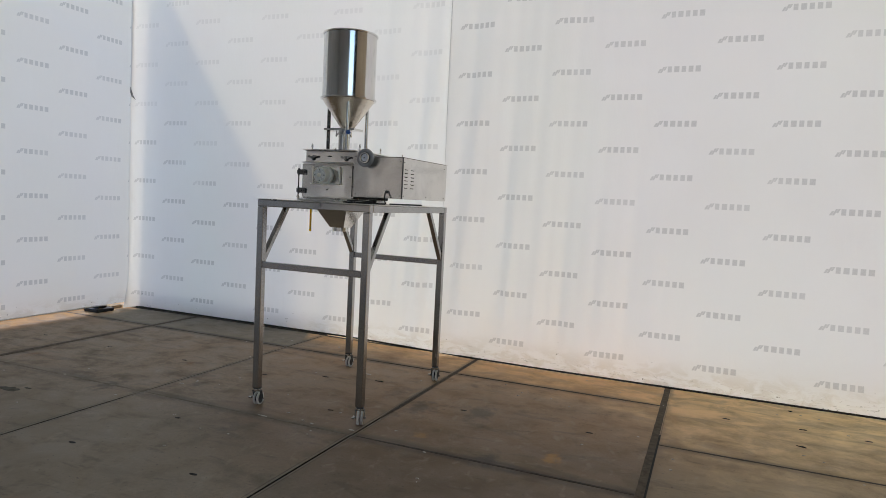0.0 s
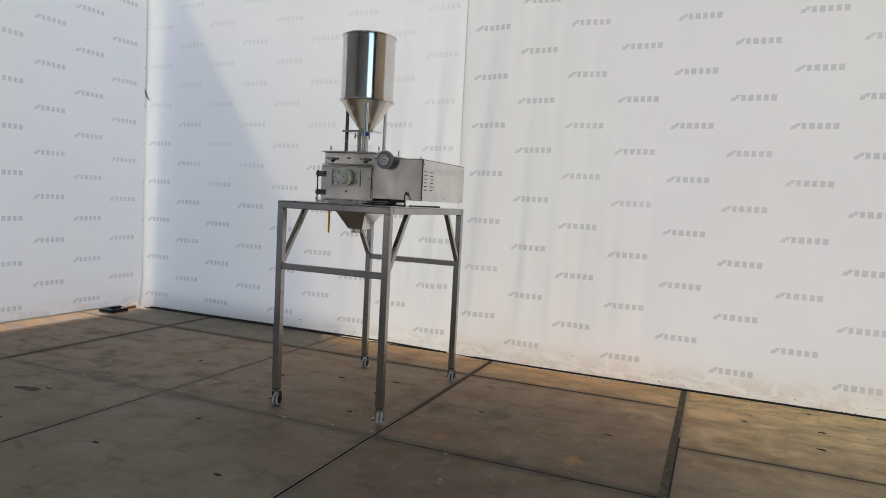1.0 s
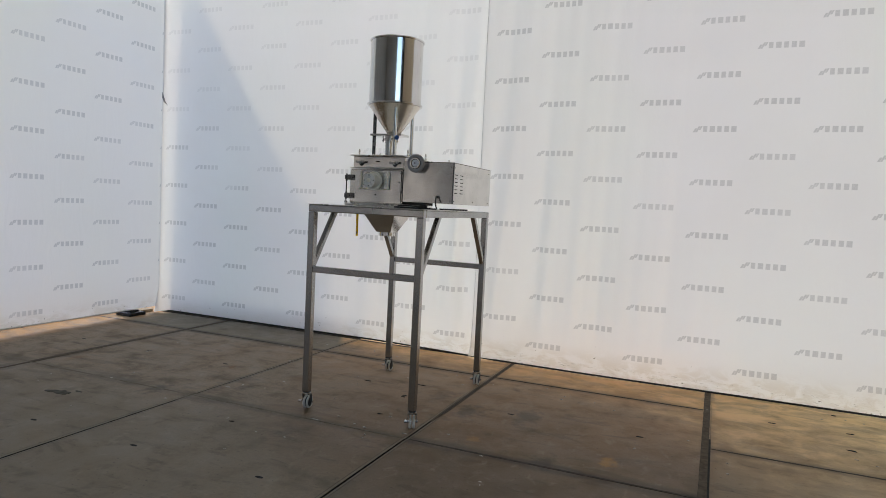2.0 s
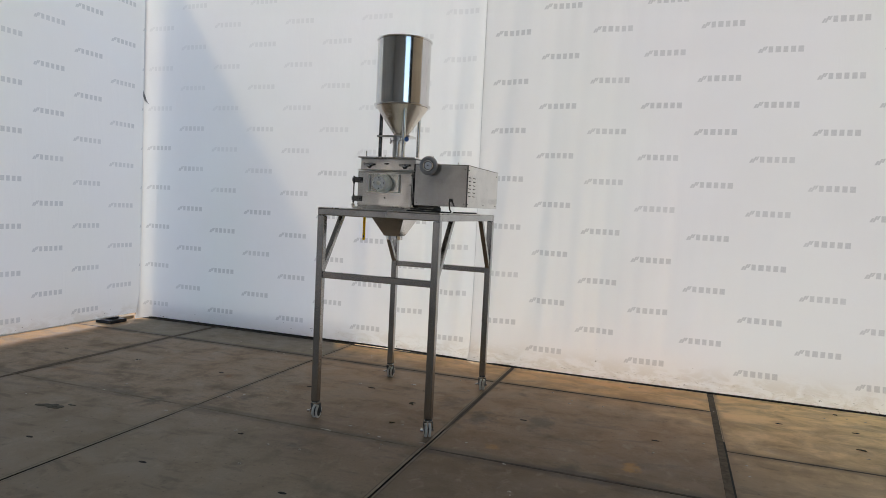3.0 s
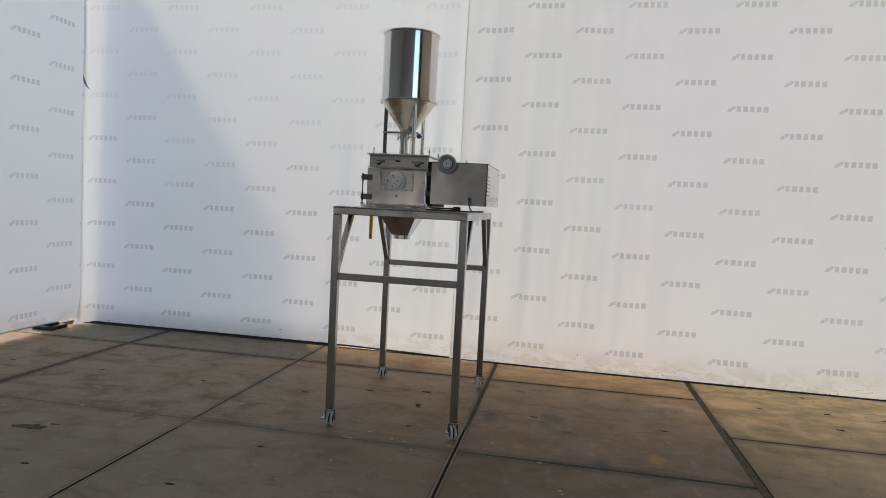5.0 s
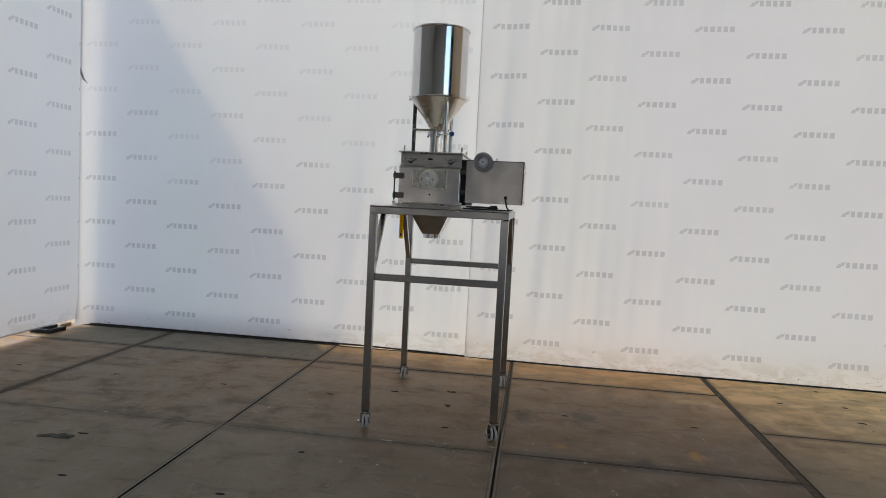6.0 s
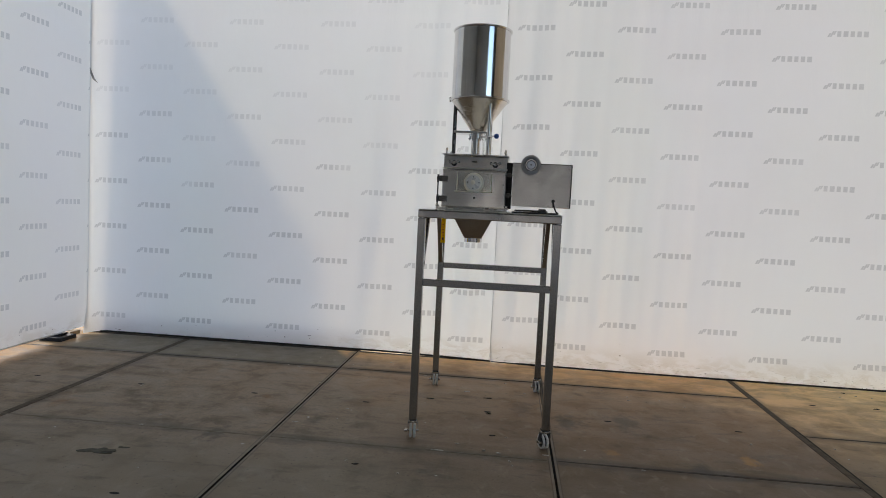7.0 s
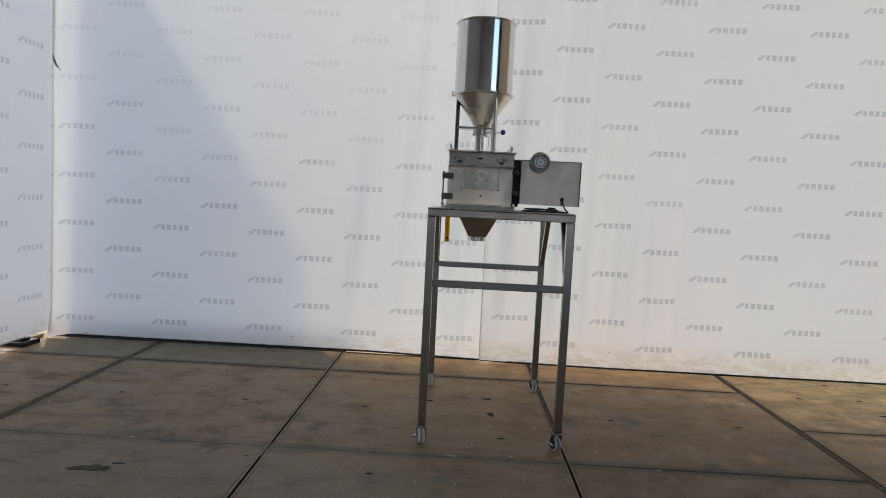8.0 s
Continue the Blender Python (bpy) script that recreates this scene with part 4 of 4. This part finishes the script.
plate = p("cross_plate", box(-3.285, -2.985, AY - 0.075, AY + 0.075, 2.272, 2.290, 0.002), STEEL, hopper)
valve = p("slide_valve", lathe([(0.056, 2.232), (0.058, 2.234), (0.058, 2.248), (0.056, 2.250)], Matrix.Translation((AX - 0.008, AY - 0.04, 0)), 32), STEEL, None, "steel slide valve with a blue ball lever")
p("valve_body", lathe([(0.050, 2.2502), (0.050, 2.2715)], Matrix.Translation((AX - 0.008, AY - 0.03, 0)), 28), STEEL, valve)
for a in range(4):
    x, y = AX - 0.008 + 0.062 * math.cos(a * math.pi / 2 + 0.6), AY - 0.04 + 0.062 * math.sin(a * math.pi / 2 + 0.6)
    p("valve_bolt", merge(rod((x, y, 2.215), (x, y, 2.268), 0.005, 8), rod((x, y, 2.224), (x, y, 2.232), 0.010, 6)), CHROME, valve)
p("lever", rod((AX + 0.03, AY - 0.09, 2.243), (-2.945, 4.772, 2.238), 0.006, 10), CHROME, valve)
p("lever_ball", lathe([(0.006, -0.019), (0.014, -0.015), (0.019, -0.004), (0.019, 0.004), (0.014, 0.015), (0.006, 0.019)], Matrix.Translation((-2.940, 4.768, 2.238)), 20), BLUE, valve, "blue ball handle")
p("feed_pipe", lathe([(0.036, 2.104), (0.036, 2.2318)], Matrix.Translation((AX - 0.011, AY - 0.05, 0)), 32), HOPPER_STEEL, valve)
p("pipe_flange", lathe([(0.058, 2.0892), (0.060, 2.092), (0.060, 2.100), (0.040, 2.104)], Matrix.Translation((AX - 0.011, AY - 0.05, 0)), 32), STEEL, valve)
p("side_pipe", rod((AX + 0.060, AY - 0.085, 2.0892), (AX + 0.060, AY - 0.085, 2.272), 0.016, 20), CLEAR, valve)

# square discharge cone below the stand's top
def pyramid(cx, cy, hx, hy, hb, z0, z1):
    bm = bmesh.new()
    lo = [bm.verts.new((cx + sx * hb, cy + sy * hb, z0)) for sx, sy in ((-1, -1), (1, -1), (1, 1), (-1, 1))]
    hi = [bm.verts.new((cx + sx * hx, cy + sy * hy, z1)) for sx, sy in ((-1, -1), (1, -1), (1, 1), (-1, 1))]
    for i in range(4):
        bm.faces.new((lo[i], lo[(i + 1) % 4], hi[(i + 1) % 4], hi[i]))
    bm.faces.new(lo[::-1]), bm.faces.new(hi)
    bmesh.ops.bevel(bm, geom=[e for e in bm.edges if abs(e.verts[0].co.z - e.verts[1].co.z) > 0.05], offset=0.004, segments=2, affect="EDGES")
    return bm


cone = p("discharge_cone", pyramid(-3.088, 4.95, 0.175, 0.20, 0.068, 1.445, 1.655), STEEL)
p("outlet", lathe([(0.066, 1.412), (0.070, 1.412), (0.070, 1.444), (0.066, 1.444)], Matrix.Translation((-3.088, 4.95, 0)), 40), HOPPER_STEEL, cone)

# ---- loose things on the stand ----
strip = tagged(part("warning_tape", box(-0.022, 0.022, -0.001, 0.001, -0.195, 0.0), YELLOW), "yellow printed plastic strip hanging under the stand", "label strip")
strip.matrix_basis = pose(-3.320, 4.836, 1.5945, 0, 0, -36)
for z0, z1, mat in ((-0.060, -0.045, RED), (-0.078, -0.066, RED), (-0.10, -0.085, RED), (-0.122, -0.106, RED), (-0.142, -0.128, RED), (-0.178, -0.150, HUB)):
    part("printed_bar", box(-0.008, 0.008, -0.0022, -0.0014, z0 + 0.003, z1 - 0.003), mat, strip)
cable = tagged(part("power_cable", tube([(-2.492, 4.640, 1.762), (-2.492, 4.618, 1.760), (-2.490, 4.600, 1.735), (-2.475, 4.575, 1.690), (-2.46, 4.55, 1.669), (-2.52, 4.50, 1.668), (-2.63, 4.46, 1.668), (-2.74, 4.45, 1.668), (-2.79, 4.49, 1.669), (-2.74, 4.54, 1.670), (-2.62, 4.54, 1.671), (-2.54, 4.50, 1.680), (-2.60, 4.45, 1.683), (-2.72, 4.47, 1.682), (-2.77, 4.52, 1.683), (-2.70, 4.56, 1.684), (-2.60, 4.56, 1.684)], 0.0055), BLACK, smooth=True), "black power cable coiled on the steel stand", "cable")
part("cable_gland", rod((-2.492, 4.644, 1.762), (-2.492, 4.626, 1.762), 0.012, 14), BLACK, cable)
part("plug", box(-2.60, -2.545, 4.545, 4.580, 1.670, 1.700, 0.008), BLACK, cable)
tagged(part("rubber_mat", box(-2.480, -2.452, 4.66, 5.22, 1.6612, 1.674, 0.003), BLACK), "narrow black rubber strip lying on the stand's rail", "rubber strip")

# ---- floor clutter ----
block = tagged(part("rubber_foot_block", merge(box(-7.86, -7.60, 6.30, 6.56, 0.0, 0.045, 0.008), box(-7.80, -7.66, 6.36, 6.50, 0.046, 0.075, 0.01)), BLACK), "black rubber ballast block under the sheet's edge", "ballast block")
# pale block put where lit floor shows beside the ballast
tagged(part("lit_floor_block", box(-7.90, -7.72, 6.60, 6.80, 0.0, 0.04, 0.003), LIT_FLOOR), "pale block drawn for the lit floor by the corner", "timber offcut")
stain = blob(-5.378, 3.605, 0.085, 0.045, 0.004, 3)
for dx, dy, rx, ry, s in ((0.13, 0.09, 0.03, 0.012, 4), (-0.06, -0.02, 0.025, 0.012, 5), (0.06, 0.02, 0.05, 0.03, 7)):
    merge(stain, blob(-5.378 + dx, 3.605 + dy, rx, ry, 0.004 + 0.0004 * s, s))
tagged(part("oil_stain", stain, OIL), "dark damp stain on the concrete slab", "stain", kind="stuff")
marks = blob(-2.893, 5.03, 0.016, 0.012, 0.004, 12)
for x, y, rx, ry, s in ((-3.405, 5.312, 0.026, 0.009, 13), (-2.907, 5.453, 0.03, 0.012, 14), (-2.848, 4.508, 0.02, 0.007, 15), (0.612, 5.611, 0.028, 0.012, 17), (0.673, 6.067, 0.022, 0.01, 18), (0.626, 6.587, 0.02, 0.009, 19), (-3.708, 3.769, 0.02, 0.008, 20)):
    merge(marks, blob(x, y, rx, ry, 0.004, s))
tagged(part("dark_debris", marks, DARK_SLOT), "small dark crumbs scattered on the concrete", "debris", kind="stuff")
rng = random.Random(5)
chips = bmesh.new()
spots = [(-3.205, 4.126, 0.035, 0.006), (-2.796, 4.169, 0.012, 0.01), (-4.273, 4.572, 0.010, 0.014), (-4.335, 4.451, 0.022, 0.007), (-3.108, 5.608, 0.026, 0.009), (-2.47, 4.20, 0.018, 0.009), (-0.893, 4.789, 0.008, 0.008)]
spots += [(rng.uniform(-6, 1), rng.uniform(3.2, 6.6), rng.uniform(0.004, 0.012), rng.uniform(0.003, 0.007)) for _ in range(70)]
for i, (x, y, rx, ry) in enumerate(spots):
    merge(chips, blob(x, y, rx, ry, 0.0045, 40 + i, 9))
tagged(part("pale_chips", chips, CHIP), "small pale chips scattered on the concrete", "debris", kind="stuff")
